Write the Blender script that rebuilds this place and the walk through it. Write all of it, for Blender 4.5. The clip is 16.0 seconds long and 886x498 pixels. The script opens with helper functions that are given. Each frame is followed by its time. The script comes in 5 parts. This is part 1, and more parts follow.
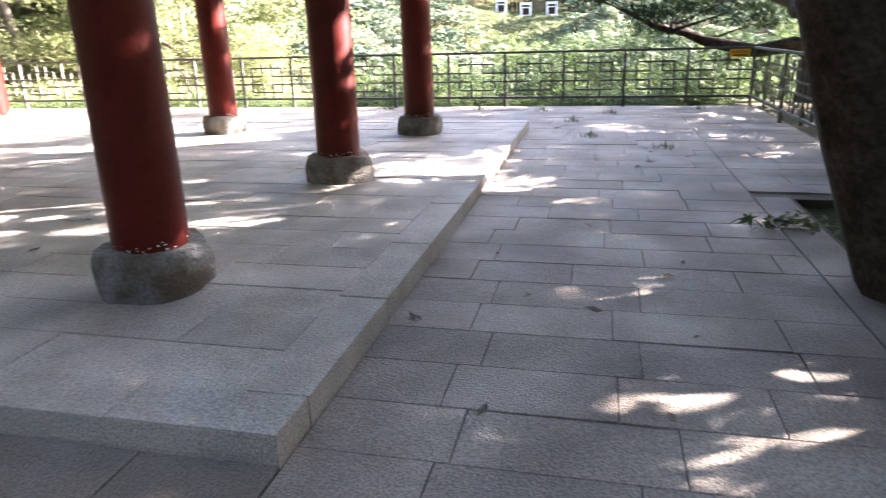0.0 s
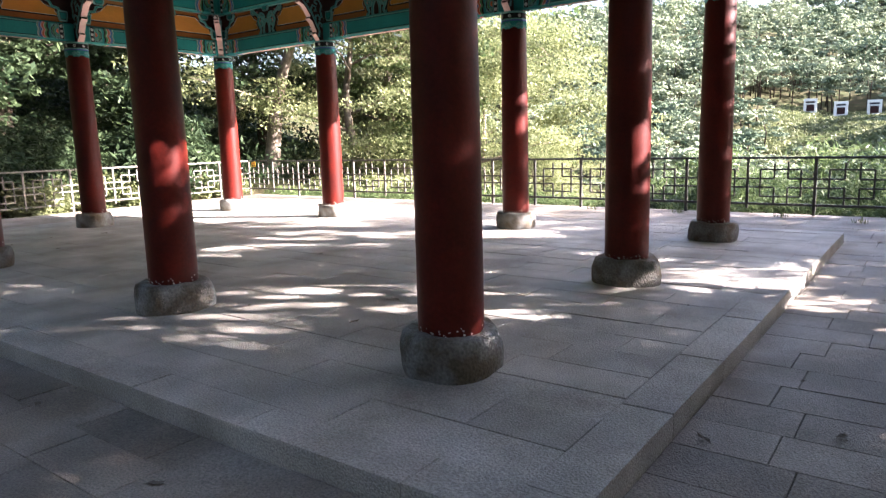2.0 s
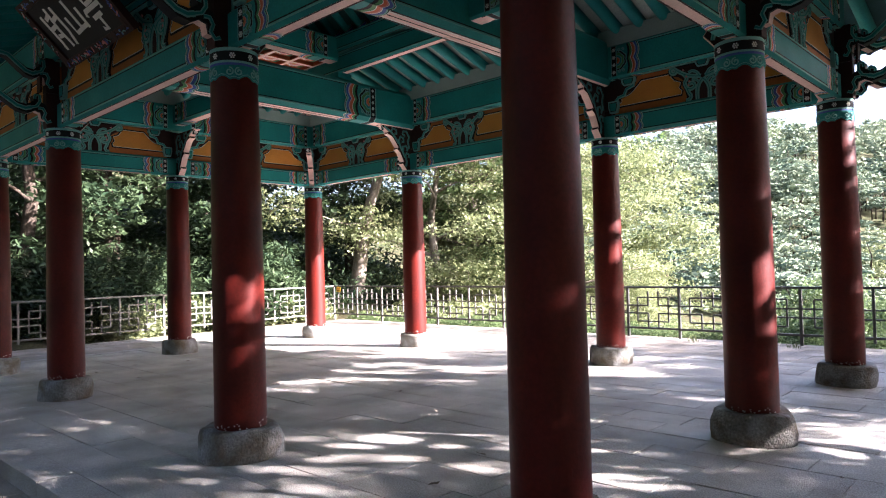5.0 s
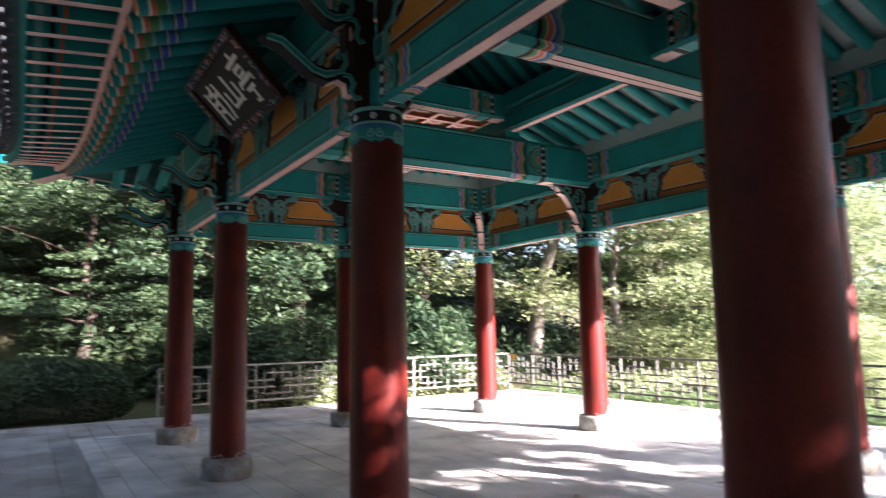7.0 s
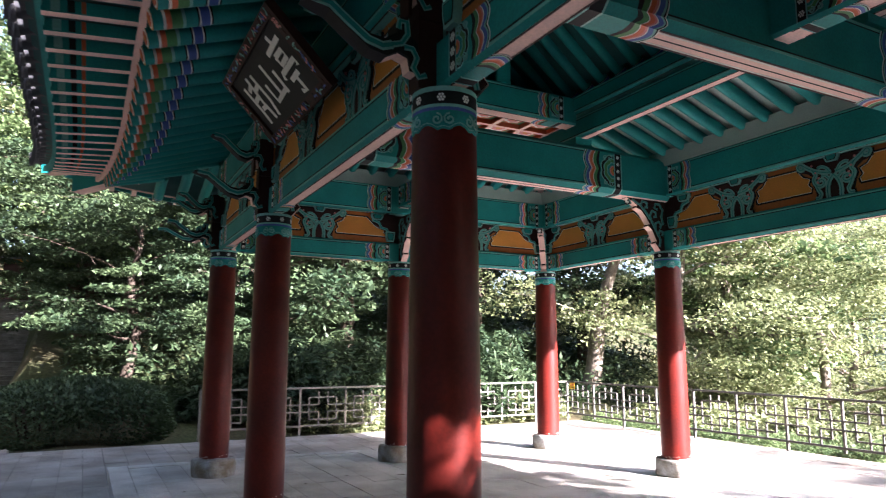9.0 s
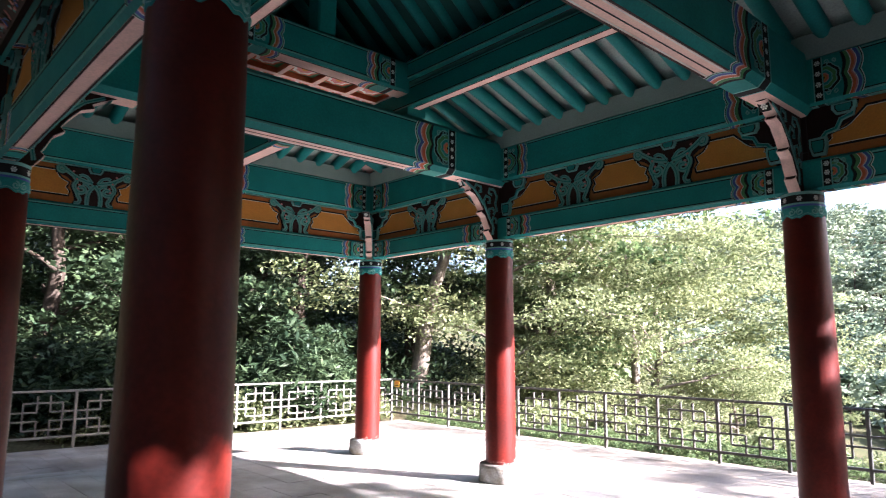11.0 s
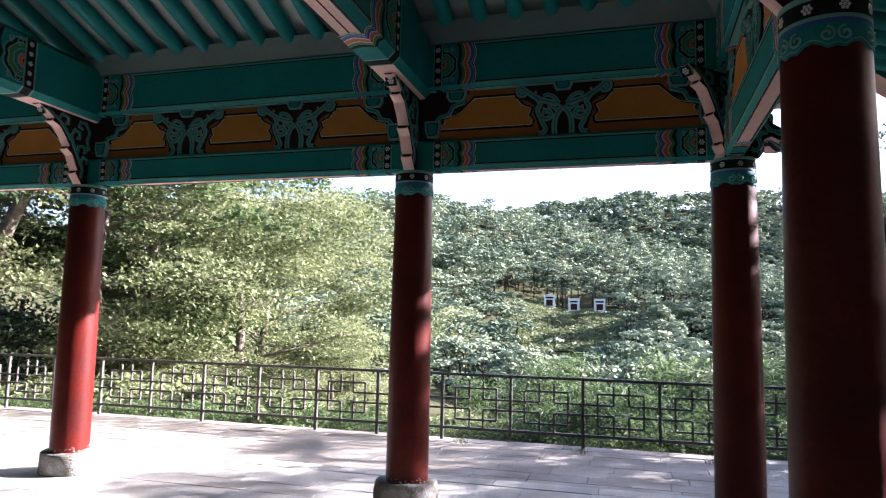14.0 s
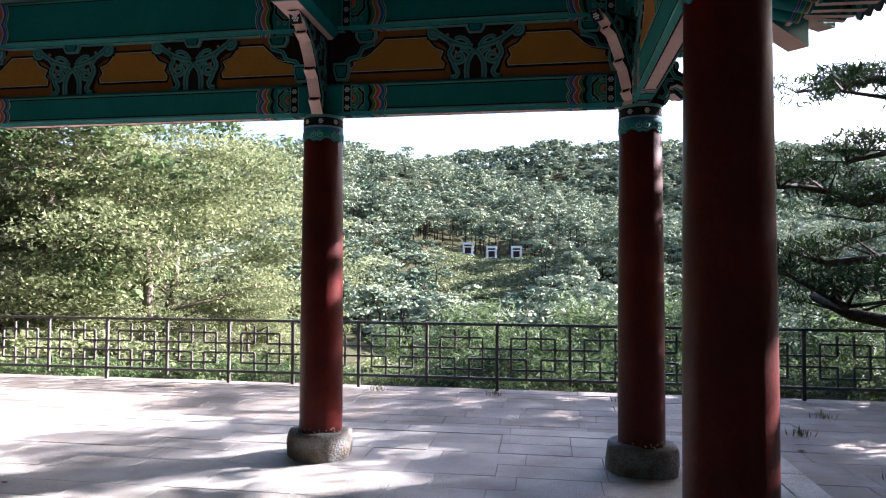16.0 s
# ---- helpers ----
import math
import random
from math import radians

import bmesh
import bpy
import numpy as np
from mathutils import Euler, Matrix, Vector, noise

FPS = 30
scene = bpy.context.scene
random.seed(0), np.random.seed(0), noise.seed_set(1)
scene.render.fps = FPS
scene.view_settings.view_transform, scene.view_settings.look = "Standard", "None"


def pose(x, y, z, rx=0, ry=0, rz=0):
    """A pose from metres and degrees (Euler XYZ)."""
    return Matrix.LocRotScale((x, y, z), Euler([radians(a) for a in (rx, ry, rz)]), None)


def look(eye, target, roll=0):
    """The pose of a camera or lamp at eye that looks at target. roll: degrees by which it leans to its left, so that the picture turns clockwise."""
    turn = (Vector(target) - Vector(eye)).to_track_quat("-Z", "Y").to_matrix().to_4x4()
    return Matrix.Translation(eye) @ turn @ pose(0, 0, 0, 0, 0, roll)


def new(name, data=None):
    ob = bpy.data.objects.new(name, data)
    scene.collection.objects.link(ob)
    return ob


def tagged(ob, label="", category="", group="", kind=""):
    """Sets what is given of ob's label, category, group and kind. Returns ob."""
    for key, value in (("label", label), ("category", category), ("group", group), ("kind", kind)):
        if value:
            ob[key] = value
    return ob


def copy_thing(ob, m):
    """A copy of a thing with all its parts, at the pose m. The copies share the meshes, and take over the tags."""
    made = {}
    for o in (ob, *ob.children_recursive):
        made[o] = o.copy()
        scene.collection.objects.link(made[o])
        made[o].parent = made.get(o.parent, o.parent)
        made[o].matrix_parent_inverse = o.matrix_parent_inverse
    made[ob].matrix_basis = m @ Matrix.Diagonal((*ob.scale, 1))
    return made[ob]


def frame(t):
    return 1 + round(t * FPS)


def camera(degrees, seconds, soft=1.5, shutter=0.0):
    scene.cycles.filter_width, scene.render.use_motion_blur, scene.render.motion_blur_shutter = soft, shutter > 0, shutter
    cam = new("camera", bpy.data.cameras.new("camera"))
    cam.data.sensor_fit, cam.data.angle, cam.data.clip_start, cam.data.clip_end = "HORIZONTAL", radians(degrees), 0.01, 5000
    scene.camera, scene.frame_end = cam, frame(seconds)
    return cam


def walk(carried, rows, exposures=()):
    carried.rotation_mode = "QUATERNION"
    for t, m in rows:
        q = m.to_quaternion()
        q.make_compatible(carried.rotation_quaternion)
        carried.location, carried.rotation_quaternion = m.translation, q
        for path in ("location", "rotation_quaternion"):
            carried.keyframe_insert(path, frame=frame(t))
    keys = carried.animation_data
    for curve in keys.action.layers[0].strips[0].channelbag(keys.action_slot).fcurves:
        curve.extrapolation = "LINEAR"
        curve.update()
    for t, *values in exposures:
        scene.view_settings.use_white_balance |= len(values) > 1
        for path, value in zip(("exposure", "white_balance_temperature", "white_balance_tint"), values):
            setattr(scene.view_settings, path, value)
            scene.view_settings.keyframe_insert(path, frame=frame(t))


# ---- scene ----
cam = camera(66.5, 16.0, soft=1.1, shutter=0.3)
# seconds, x, y, z, yaw, pitch, roll
PATH = [
    (0, 2.406, -3.140, 1.314, 12.76, -17.83, 1.60),
    (0.5, 2.395, -3.181, 1.318, 22.36, -16.45, 1.08),
    (1, 2.378, -3.211, 1.326, 28.55, -15.04, 0.81),
    (1.5, 2.360, -3.215, 1.361, 33.09, -12.72, 1.50),
    (2, 2.344, -3.245, 1.373, 36.13, -9.15, 1.54),
    (2.5, 2.335, -3.264, 1.386, 37.79, -6.02, 1.37),
    (3, 2.301, -3.235, 1.405, 40.49, -5.03, 1.35),
    (3.5, 2.222, -3.143, 1.439, 41.92, -2.32, 0.87),
    (4, 2.122, -3.058, 1.455, 42.21, 0.29, 1.34),
    (6.5, 1.543, -2.301, 1.564, 47.00, 2.89, 1.37),
    (7, 1.317, -2.110, 1.667, 58.29, 6.72, 1.10),
    (7.5, 1.144, -2.052, 1.739, 66.93, 7.41, -0.13),
    (8, 0.948, -2.009, 1.752, 67.44, 9.12, -0.47),
    (10.5, -0.413, -1.131, 1.782, 50.64, 6.86, 0.20),
    (11, -0.528, -0.918, 1.756, 48.09, 8.23, -0.30),
    (11.5, -0.681, -0.757, 1.747, 42.65, 8.89, -1.63),
    (12, -0.816, -0.635, 1.743, 33.95, 9.59, -1.01),
    (12.5, -0.896, -0.562, 1.756, 28.67, 9.28, 0.36),
    (13, -0.899, -0.517, 1.762, 23.90, 7.83, -1.33),
    (13.5, -0.826, -0.486, 1.776, 19.27, 6.76, -0.93),
    (14, -0.831, -0.436, 1.779, 15.87, 5.87, -1.17),
    (14.5, -0.820, -0.363, 1.721, 13.28, 4.73, -1.18),
    (15, -0.795, -0.337, 1.732, 11.57, 3.23, -0.55),
    (15.5, -0.784, -0.337, 1.751, 10.09, 1.95, 1.05),
    (16, -0.786, -0.334, 1.774, 9.10, 1.61, -0.20),
]
walk(cam, [(t, pose(x, y, z, 90 + pitch, roll, yaw)) for t, x, y, z, yaw, pitch, roll in PATH],
     exposures=[(0.0, 4.7, 6300, 23), (1.5, 4.05, 6150, 23), (2.5, 3.8, 6050, 23), (4.0, 3.8, 5900, 23), (6.5, 4.0, 5700, 23), (8.0, 4.1, 5700, 23), (10.5, 3.9, 5600, 23), (12.0, 3.55, 5550, 23),
                (13.0, 3.35, 5550, 23), (14.5, 3.2, 5550, 23), (16.0, 3.1, 5550, 23)])

# ---- world and sun ----
SUN_EL, SUN_AZ = radians(25.5), math.atan2(0.88, 0.475)
world = bpy.data.worlds.new("sky")
scene.world = world
world.use_nodes = True
wn = world.node_tree.nodes
sky = wn.new("ShaderNodeTexSky")
sky.sky_type = "NISHITA"
sky.sun_disc = False
sky.sun_elevation, sky.sun_rotation = SUN_EL, SUN_AZ
sky.air_density, sky.dust_density, sky.ozone_density = 1.0, 4.0, 1.0
wn["Background"].inputs["Strength"].default_value = 0.064
world.node_tree.links.new(sky.outputs["Color"], wn["Background"].inputs["Color"])
sun = new("sun", bpy.data.lights.new("sun", "SUN"))
sun.data.energy, sun.data.angle, sun.data.color = 5.0, radians(0.53), (1.0, 0.91, 0.8)
to_sun = Vector((math.sin(SUN_AZ) * math.cos(SUN_EL), math.cos(SUN_AZ) * math.cos(SUN_EL), math.sin(SUN_EL)))
sun.matrix_world = look(to_sun * 60, (0, 0, 0))


# ---- materials ----
def material(name, color, rough=0.6, vary=0.25, scale=6.0, fine=60.0, bump=0.15, metal=0.0, second=None, mix=0.5, per_object=0.0, per_island=0.0, spec=0.5, stain=0.0):
    """A painted or mineral surface: two scales of tone, a fine relief, and tone that differs from piece to piece."""
    m = bpy.data.materials.new(name)
    m.use_nodes = True
    nt = m.node_tree
    n, l = nt.nodes, nt.links
    b = n["Principled BSDF"]
    b.inputs["Metallic"].default_value = metal
    b.inputs["Specular IOR Level"].default_value = spec
    geo = n.new("ShaderNodeNewGeometry")
    big = n.new("ShaderNodeTexNoise")
    big.inputs["Scale"].default_value, big.inputs["Detail"].default_value = scale, 4
    small = n.new("ShaderNodeTexNoise")
    small.inputs["Scale"].default_value, small.inputs["Detail"].default_value = fine, 3
    for t in (big, small):
        l.new(geo.outputs["Position"], t.inputs["Vector"])
    ramp = n.new("ShaderNodeMix")
    ramp.data_type = "RGBA"
    c2 = second or tuple(c * (1 - 1.3 * vary) for c in color)
    ramp.inputs["A"].default_value = (*color, 1)
    ramp.inputs["B"].default_value = (*c2, 1)
    edge = n.new("ShaderNodeMapRange")
    edge.inputs["From Min"].default_value, edge.inputs["From Max"].default_value = 0.5 - 0.22, 0.5 + 0.22 * (1.5 - mix)
    l.new(big.outputs["Fac"], edge.inputs["Value"])
    l.new(edge.outputs["Result"], ramp.inputs["Factor"])
    tone = n.new("ShaderNodeMapRange")
    tone.inputs["From Min"].default_value, tone.inputs["From Max"].default_value = 0.3, 0.7
    tone.inputs["To Min"].default_value, tone.inputs["To Max"].default_value = 1 - vary, 1 + vary
    l.new(small.outputs["Fac"], tone.inputs["Value"])
    val = tone.outputs["Result"]
    for amount, node, sock in ((per_object, "ShaderNodeObjectInfo", "Random"), (per_island, "ShaderNodeNewGeometry", "Random Per Island")):
        if amount:
            src = n.new(node)
            r = n.new("ShaderNodeMapRange")
            r.inputs["To Min"].default_value, r.inputs["To Max"].default_value = 1 - amount, 1 + amount
            l.new(src.outputs[sock], r.inputs["Value"])
            mu = n.new("ShaderNodeMath")
            mu.operation = "MULTIPLY"
            l.new(val, mu.inputs[0]), l.new(r.outputs["Result"], mu.inputs[1])
            val = mu.outputs[0]
    if stain:
        st = n.new("ShaderNodeTexNoise")
        st.inputs["Scale"].default_value, st.inputs["Detail"].default_value = 1.1, 6
        l.new(geo.outputs["Position"], st.inputs["Vector"])
        r = n.new("ShaderNodeMapRange")
        r.inputs["From Min"].default_value, r.inputs["From Max"].default_value = 0.42, 0.62
        r.inputs["To Min"].default_value, r.inputs["To Max"].default_value = 1, 1 - stain
        l.new(st.outputs["Fac"], r.inputs["Value"])
        mu = n.new("ShaderNodeMath")
        mu.operation = "MULTIPLY"
        l.new(val, mu.inputs[0]), l.new(r.outputs["Result"], mu.inputs[1])
        val = mu.outputs[0]
    hsv = n.new("ShaderNodeVectorMath")
    hsv.operation = "SCALE"
    l.new(ramp.outputs["Result"], hsv.inputs[0]), l.new(val, hsv.inputs["Scale"])
    l.new(hsv.outputs[0], b.inputs["Base Color"])
    rr = n.new("ShaderNodeMapRange")
    rr.inputs["To Min"].default_value, rr.inputs["To Max"].default_value = max(0.05, rough - 0.12), min(1, rough + 0.12)
    l.new(big.outputs["Fac"], rr.inputs["Value"]), l.new(rr.outputs["Result"], b.inputs["Roughness"])
    if bump:
        bp = n.new("ShaderNodeBump")
        bp.inputs["Strength"].default_value, bp.inputs["Distance"].default_value = bump, 0.02
        l.new(small.outputs["Fac"], bp.inputs["Height"]), l.new(bp.outputs["Normal"], b.inputs["Normal"])
    return m


def leafy(name, color, second, through_light=0.4, rough=0.55, gloss=0.16, patch=0.6, single=0.6):
    """Leaves: two greens from leaf to leaf, and light that shines through them."""
    m = bpy.data.materials.new(name)
    m.use_nodes = True
    n, l = m.node_tree.nodes, m.node_tree.links
    b = n["Principled BSDF"]
    geo = n.new("ShaderNodeNewGeometry")
    mixc = n.new("ShaderNodeMix")
    mixc.data_type = "RGBA"
    mixc.inputs["A"].default_value, mixc.inputs["B"].default_value = (*color, 1), (*second, 1)
    clump = n.new("ShaderNodeTexNoise")
    clump.inputs["Scale"].default_value = patch
    l.new(geo.outputs["Position"], clump.inputs["Vector"])
    avg = n.new("ShaderNodeMath")
    avg.operation = "ADD"
    half = n.new("ShaderNodeMath")
    half.operation = "MULTIPLY"
    half.inputs[1].default_value = single
    l.new(geo.outputs["Random Per Island"], half.inputs[0])
    off = n.new("ShaderNodeMapRange")
    off.inputs["From Min"].default_value, off.inputs["From Max"].default_value = 0.35, 0.65
    off.inputs["To Min"].default_value, off.inputs["To Max"].default_value = -0.1, 0.5
    l.new(clump.outputs["Fac"], off.inputs["Value"])
    l.new(half.outputs[0], avg.inputs[0]), l.new(off.outputs["Result"], avg.inputs[1])
    l.new(avg.outputs[0], mixc.inputs["Factor"])
    l.new(mixc.outputs["Result"], b.inputs["Base Color"])
    b.inputs["Roughness"].default_value = rough
    b.inputs["Specular IOR Level"].default_value = gloss
    tr = n.new("ShaderNodeBsdfTranslucent")
    l.new(mixc.outputs["Result"], tr.inputs["Color"])
    ms = n.new("ShaderNodeMixShader")
    ms.inputs[0].default_value = through_light
    l.new(b.outputs[0], ms.inputs[1]), l.new(tr.outputs[0], ms.inputs[2])
    l.new(ms.outputs[0], n["Material Output"].inputs["Surface"])
    return m


RED = material("red_column_paint", (0.1, 0.009, 0.005), 0.45, 0.16, 3, 40, 0.06, spec=0.2, second=(0.06, 0.0056, 0.0035), stain=0.2)
STONE = material("column_stone", (0.31, 0.325, 0.33), 0.85, 0.34, 5, 55, 0.9, second=(0.13, 0.105, 0.07), mix=0.9, stain=0.35)
SLAB = material("granite_slab", (0.53, 0.51, 0.47), 0.62, 0.36, 1.7, 85, 0.65, second=(0.34, 0.31, 0.26), per_object=0.09, stain=0.34)
SLAB_LOW = material("granite_paving", (0.325, 0.292, 0.25), 0.62, 0.38, 1.6, 85, 0.6, second=(0.2, 0.165, 0.125), per_object=0.16, stain=0.4)
SLAB_FAR = material("granite_paving_far", (0.325, 0.292, 0.25), 0.62, 0.38, 1.6, 85, 0.6, second=(0.2, 0.165, 0.125), per_island=0.16, stain=0.36)
JOINT = material("joint_mortar", (0.1, 0.086, 0.068), 0.95, 0.3, 5, 80, 0.4)
TEAL = material("teal_paint", (0.011, 0.225, 0.21), 0.62, 0.12, 2.5, 50, 0.06, second=(0.009, 0.178, 0.172), spec=0.3)
TEAL_PALE = material("pale_teal_paint", (0.16, 0.42, 0.36), 0.62, 0.1, 3, 50, 0.05, spec=0.3)
BLUE_BEAM = material("blue_green_paint", (0.015, 0.16, 0.21), 0.6, 0.12, 2.5, 50, 0.06, spec=0.3)
PINK = material("pink_paint", (0.8, 0.53, 0.46), 0.6, 0.1, 4, 60, 0.05, spec=0.3)
PANEL_EDGE = material("brown_orange_paint", (0.36, 0.12, 0.025), 0.65, 0.12, 3, 60, 0.06, spec=0.3)
OCHRE = material("ochre_paint", (0.58, 0.24, 0.036), 0.65, 0.1, 3, 60, 0.06, second=(0.5, 0.2, 0.033), spec=0.3)
MAROON = material("maroon_paint", (0.03, 0.009, 0.008), 0.7, 0.15, 4, 60, 0.06, spec=0.25)
BLACK = material("black_paint", (0.007, 0.007, 0.009), 0.7, 0.15, 4, 60, 0.05, spec=0.25)
WHITE = material("white_paint", (0.72, 0.7, 0.66), 0.65, 0.08, 4, 60, 0.04)
BLUE = material("blue_paint", (0.045, 0.09, 0.34), 0.6, 0.12, 4, 60, 0.05)
ORANGE = material("orange_red_paint", (0.55, 0.11, 0.035), 0.6, 0.12, 4, 60, 0.05)
ROSE = material("rose_paint", (0.6, 0.2, 0.2), 0.6, 0.12, 4, 60, 0.05)
GREEN = material("leaf_green_paint", (0.05, 0.2, 0.06), 0.6, 0.12, 4, 60, 0.05)
SCROLL = material("grey_teal_scroll_paint", (0.15, 0.36, 0.33), 0.6, 0.12, 4, 60, 0.05)
CYAN = material("cyan_paint", (0.17, 0.40, 0.37), 0.6, 0.12, 4, 60, 0.05)
BOARD = material("roof_board_plaster", (0.36, 0.42, 0.38), 0.85, 0.1, 3, 70, 0.1)
INFILL = material("pale_green_infill", (0.15, 0.21, 0.19), 0.8, 0.1, 3, 70, 0.08)
TEAL_DECK = material("deep_teal_board", (0.005, 0.07, 0.065), 0.7, 0.15, 3, 50, 0.08)
DECK_PALE = material("pale_grey_teal_board", (0.4, 0.46, 0.43), 0.75, 0.15, 3, 50, 0.08)
TILE = material("dark_roof_tile", (0.055, 0.055, 0.06), 0.7, 0.25, 5, 60, 0.3, per_island=0.2)
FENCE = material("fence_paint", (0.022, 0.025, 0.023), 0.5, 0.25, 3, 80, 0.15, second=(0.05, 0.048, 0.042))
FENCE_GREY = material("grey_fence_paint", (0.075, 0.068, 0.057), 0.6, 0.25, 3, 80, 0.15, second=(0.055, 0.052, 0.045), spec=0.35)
FENCE_PALE = material("pale_fence_paint", (0.11, 0.103, 0.09), 0.6, 0.25, 3, 80, 0.15, second=(0.09, 0.083, 0.07), spec=0.35)
EARTH = material("leaf_litter_earth", (0.055, 0.045, 0.025), 0.95, 0.35, 0.5, 14, 0.6, second=(0.028, 0.04, 0.014), spec=0.08)
BARK = material("grey_bark", (0.19, 0.16, 0.13), 0.9, 0.35, 5, 34, 0.8, second=(0.10, 0.08, 0.06), spec=0.15)
BARK_DARK = material("dark_bark", (0.06, 0.047, 0.037), 0.9, 0.4, 7, 30, 1.0, second=(0.025, 0.018, 0.013), spec=0.1)
# Dark tone puts the stairs' deep shade into the granite's colour.
STEP_STONE = material("shade_toned_step_granite", (0.15, 0.14, 0.12), 0.9, 0.3, 2.5, 60, 0.5, second=(0.07, 0.07, 0.055), per_object=0.15, spec=0.2)
SIGN = material("yellow_sign_paint", (0.72, 0.40, 0.02), 0.5, 0.08, 4, 60, 0.03)
# Sun and shade partly put into leaf colour: bright slope crowns, dark bank crowns.
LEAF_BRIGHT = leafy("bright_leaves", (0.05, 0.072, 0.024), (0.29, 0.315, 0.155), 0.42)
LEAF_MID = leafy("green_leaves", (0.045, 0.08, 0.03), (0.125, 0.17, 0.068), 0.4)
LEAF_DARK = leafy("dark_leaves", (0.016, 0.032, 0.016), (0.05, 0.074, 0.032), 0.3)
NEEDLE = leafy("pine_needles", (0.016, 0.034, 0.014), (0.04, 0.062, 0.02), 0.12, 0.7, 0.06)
# Paler than near needles: distance haze put into the far crowns' colour.
FAR_LEAF = leafy("hazed_far_pine_crowns", (0.068, 0.1, 0.066), (0.345, 0.385, 0.25), 0.12, 0.8, 0.06, 0.13, 0.15)
GRASS = leafy("grass_blades", (0.08, 0.105, 0.045), (0.17, 0.185, 0.09), 0.3)


# ---- mesh helpers ----
class Mesher:
    """Gathers solids with one material index a face, then links them as one mesh object."""

    def __init__(self):
        self.v, self.f, self.m, self.mats, self.smooth = [], [], [], [], []

    def slot(self, mat):
        if mat not in self.mats:
            self.mats.append(mat)
        return self.mats.index(mat)

    def add(self, verts, faces, mat, smooth=False):
        k, s = len(self.v), self.slot(mat)
        self.v += [tuple(p) for p in verts]
        for q in faces:
            self.f.append(tuple(i + k for i in q))
            self.m.append(s)
            self.smooth.append(smooth)

    def box(self, lo, hi, mat, bottom=None, c=0.0):
        """A box, its long edges chamfered by c along its longest side, with another paint below if given."""
        (x0, y0, z0), (x1, y1, z1) = lo, hi
        sz = (x1 - x0, y1 - y0, z1 - z0)
        if c <= 0:
            vs = [(x, y, z) for z in (z0, z1) for y in (y0, y1) for x in (x0, x1)]
            self.add(vs, [(4, 5, 7, 6), (0, 1, 5, 4), (2, 6, 7, 3), (0, 4, 6, 2), (1, 3, 7, 5)], mat)
            self.add(vs, [(0, 2, 3, 1)], bottom or mat)
            return
        if sz[2] >= max(sz[0], sz[1]):
            prof = [(x0 + c, y0), (x1 - c, y0), (x1, y0 + c), (x1, y1 - c), (x1 - c, y1), (x0 + c, y1), (x0, y1 - c), (x0, y0 + c)]
            ring = [[(a, b, z) for a, b in prof] for z in (z0, z1)]
            low = -1
        elif sz[0] >= sz[1]:
            prof = [(y0 + c, z0), (y1 - c, z0), (y1, z0 + c), (y1, z1 - c), (y1 - c, z1), (y0 + c, z1), (y0, z1 - c), (y0, z0 + c)]
            ring = [[(x, a, b) for a, b in prof] for x in (x0, x1)]
            low = 0
        else:
            prof = [(x0 + c, z0), (x1 - c, z0), (x1, z0 + c), (x1, z1 - c), (x1 - c, z1), (x0 + c, z1), (x0, z1 - c), (x0, z0 + c)]
            ring = [[(a, y, b) for a, b in prof] for y in (y0, y1)]
            low = 0
        vs = ring[0] + ring[1]
        for i in range(8):
            j = (i + 1) % 8
            self.add(vs, [(i, j, j + 8, i + 8)], bottom if bottom and i == low else mat)
        self.add(vs, [tuple(range(8)), tuple(range(15, 7, -1))], mat)

    def lathe(self, prof, at, mat, n=24, wob=0.0, seed=0, smooth=True):
        """A turned solid: prof is radius and height from below upward."""
        rnd = random.Random(seed)
        ph = [rnd.uniform(0, 6.28) for _ in range(6)]
        vs, fs = [], []
        for k, (r, z) in enumerate(prof):
            for i in range(n):
                a = 2 * math.pi * i / n
                q = 1 + wob * (math.sin(2 * a + ph[0]) + 0.6 * math.sin(3 * a + ph[1]) + 0.5 * math.sin(5 * a + ph[2] + z * 9))
                vs.append((at[0] + r * q * math.cos(a), at[1] + r * q * math.sin(a), at[2] + z))
        for k in range(len(prof) - 1):
            for i in range(n):
                j = (i + 1) % n
                fs.append((k * n + i, k * n + j, (k + 1) * n + j, (k + 1) * n + i))
        self.add(vs, fs, mat, smooth)
        self.add(vs, [tuple(range(n))[::-1], tuple(range((len(prof) - 1) * n, len(prof) * n))], mat)

    def tube(self, pts, radii, mat, n=8, smooth=True):
        """A round limb along points, with a radius at each."""
        vs, fs = [], []
        pts = [Vector(p) for p in pts]
        for k, p in enumerate(pts):
            d = (pts[min(k + 1, len(pts) - 1)] - pts[max(k - 1, 0)]).normalized()
            u = d.orthogonal().normalized() if k == 0 else (u - d * u.dot(d)).normalized()
            w = d.cross(u)
            for i in range(n):
                a = 2 * math.pi * i / n
                vs.append(p + radii[k] * (u * math.cos(a) + w * math.sin(a)))
        for k in range(len(pts) - 1):
            for i in range(n):
                j = (i + 1) % n
                fs.append((k * n + i, k * n + j, (k + 1) * n + j, (k + 1) * n + i))
        fs += [tuple(range(n))[::-1], tuple(range((len(pts) - 1) * n, len(pts) * n))]
        self.add(vs, fs, mat, smooth)

    def plate(self, poly, fr, depth, mat, side=None, base=0.0):
        """A flat piece with outline poly (u, v) in the frame fr = origin, u, v, normal; depth thick."""
        o, u, v, w = fr
        n = len(poly)
        area = sum(poly[i][0] * poly[(i + 1) % n][1] - poly[(i + 1) % n][0] * poly[i][1] for i in range(n))
        if area < 0:
            poly = poly[::-1]
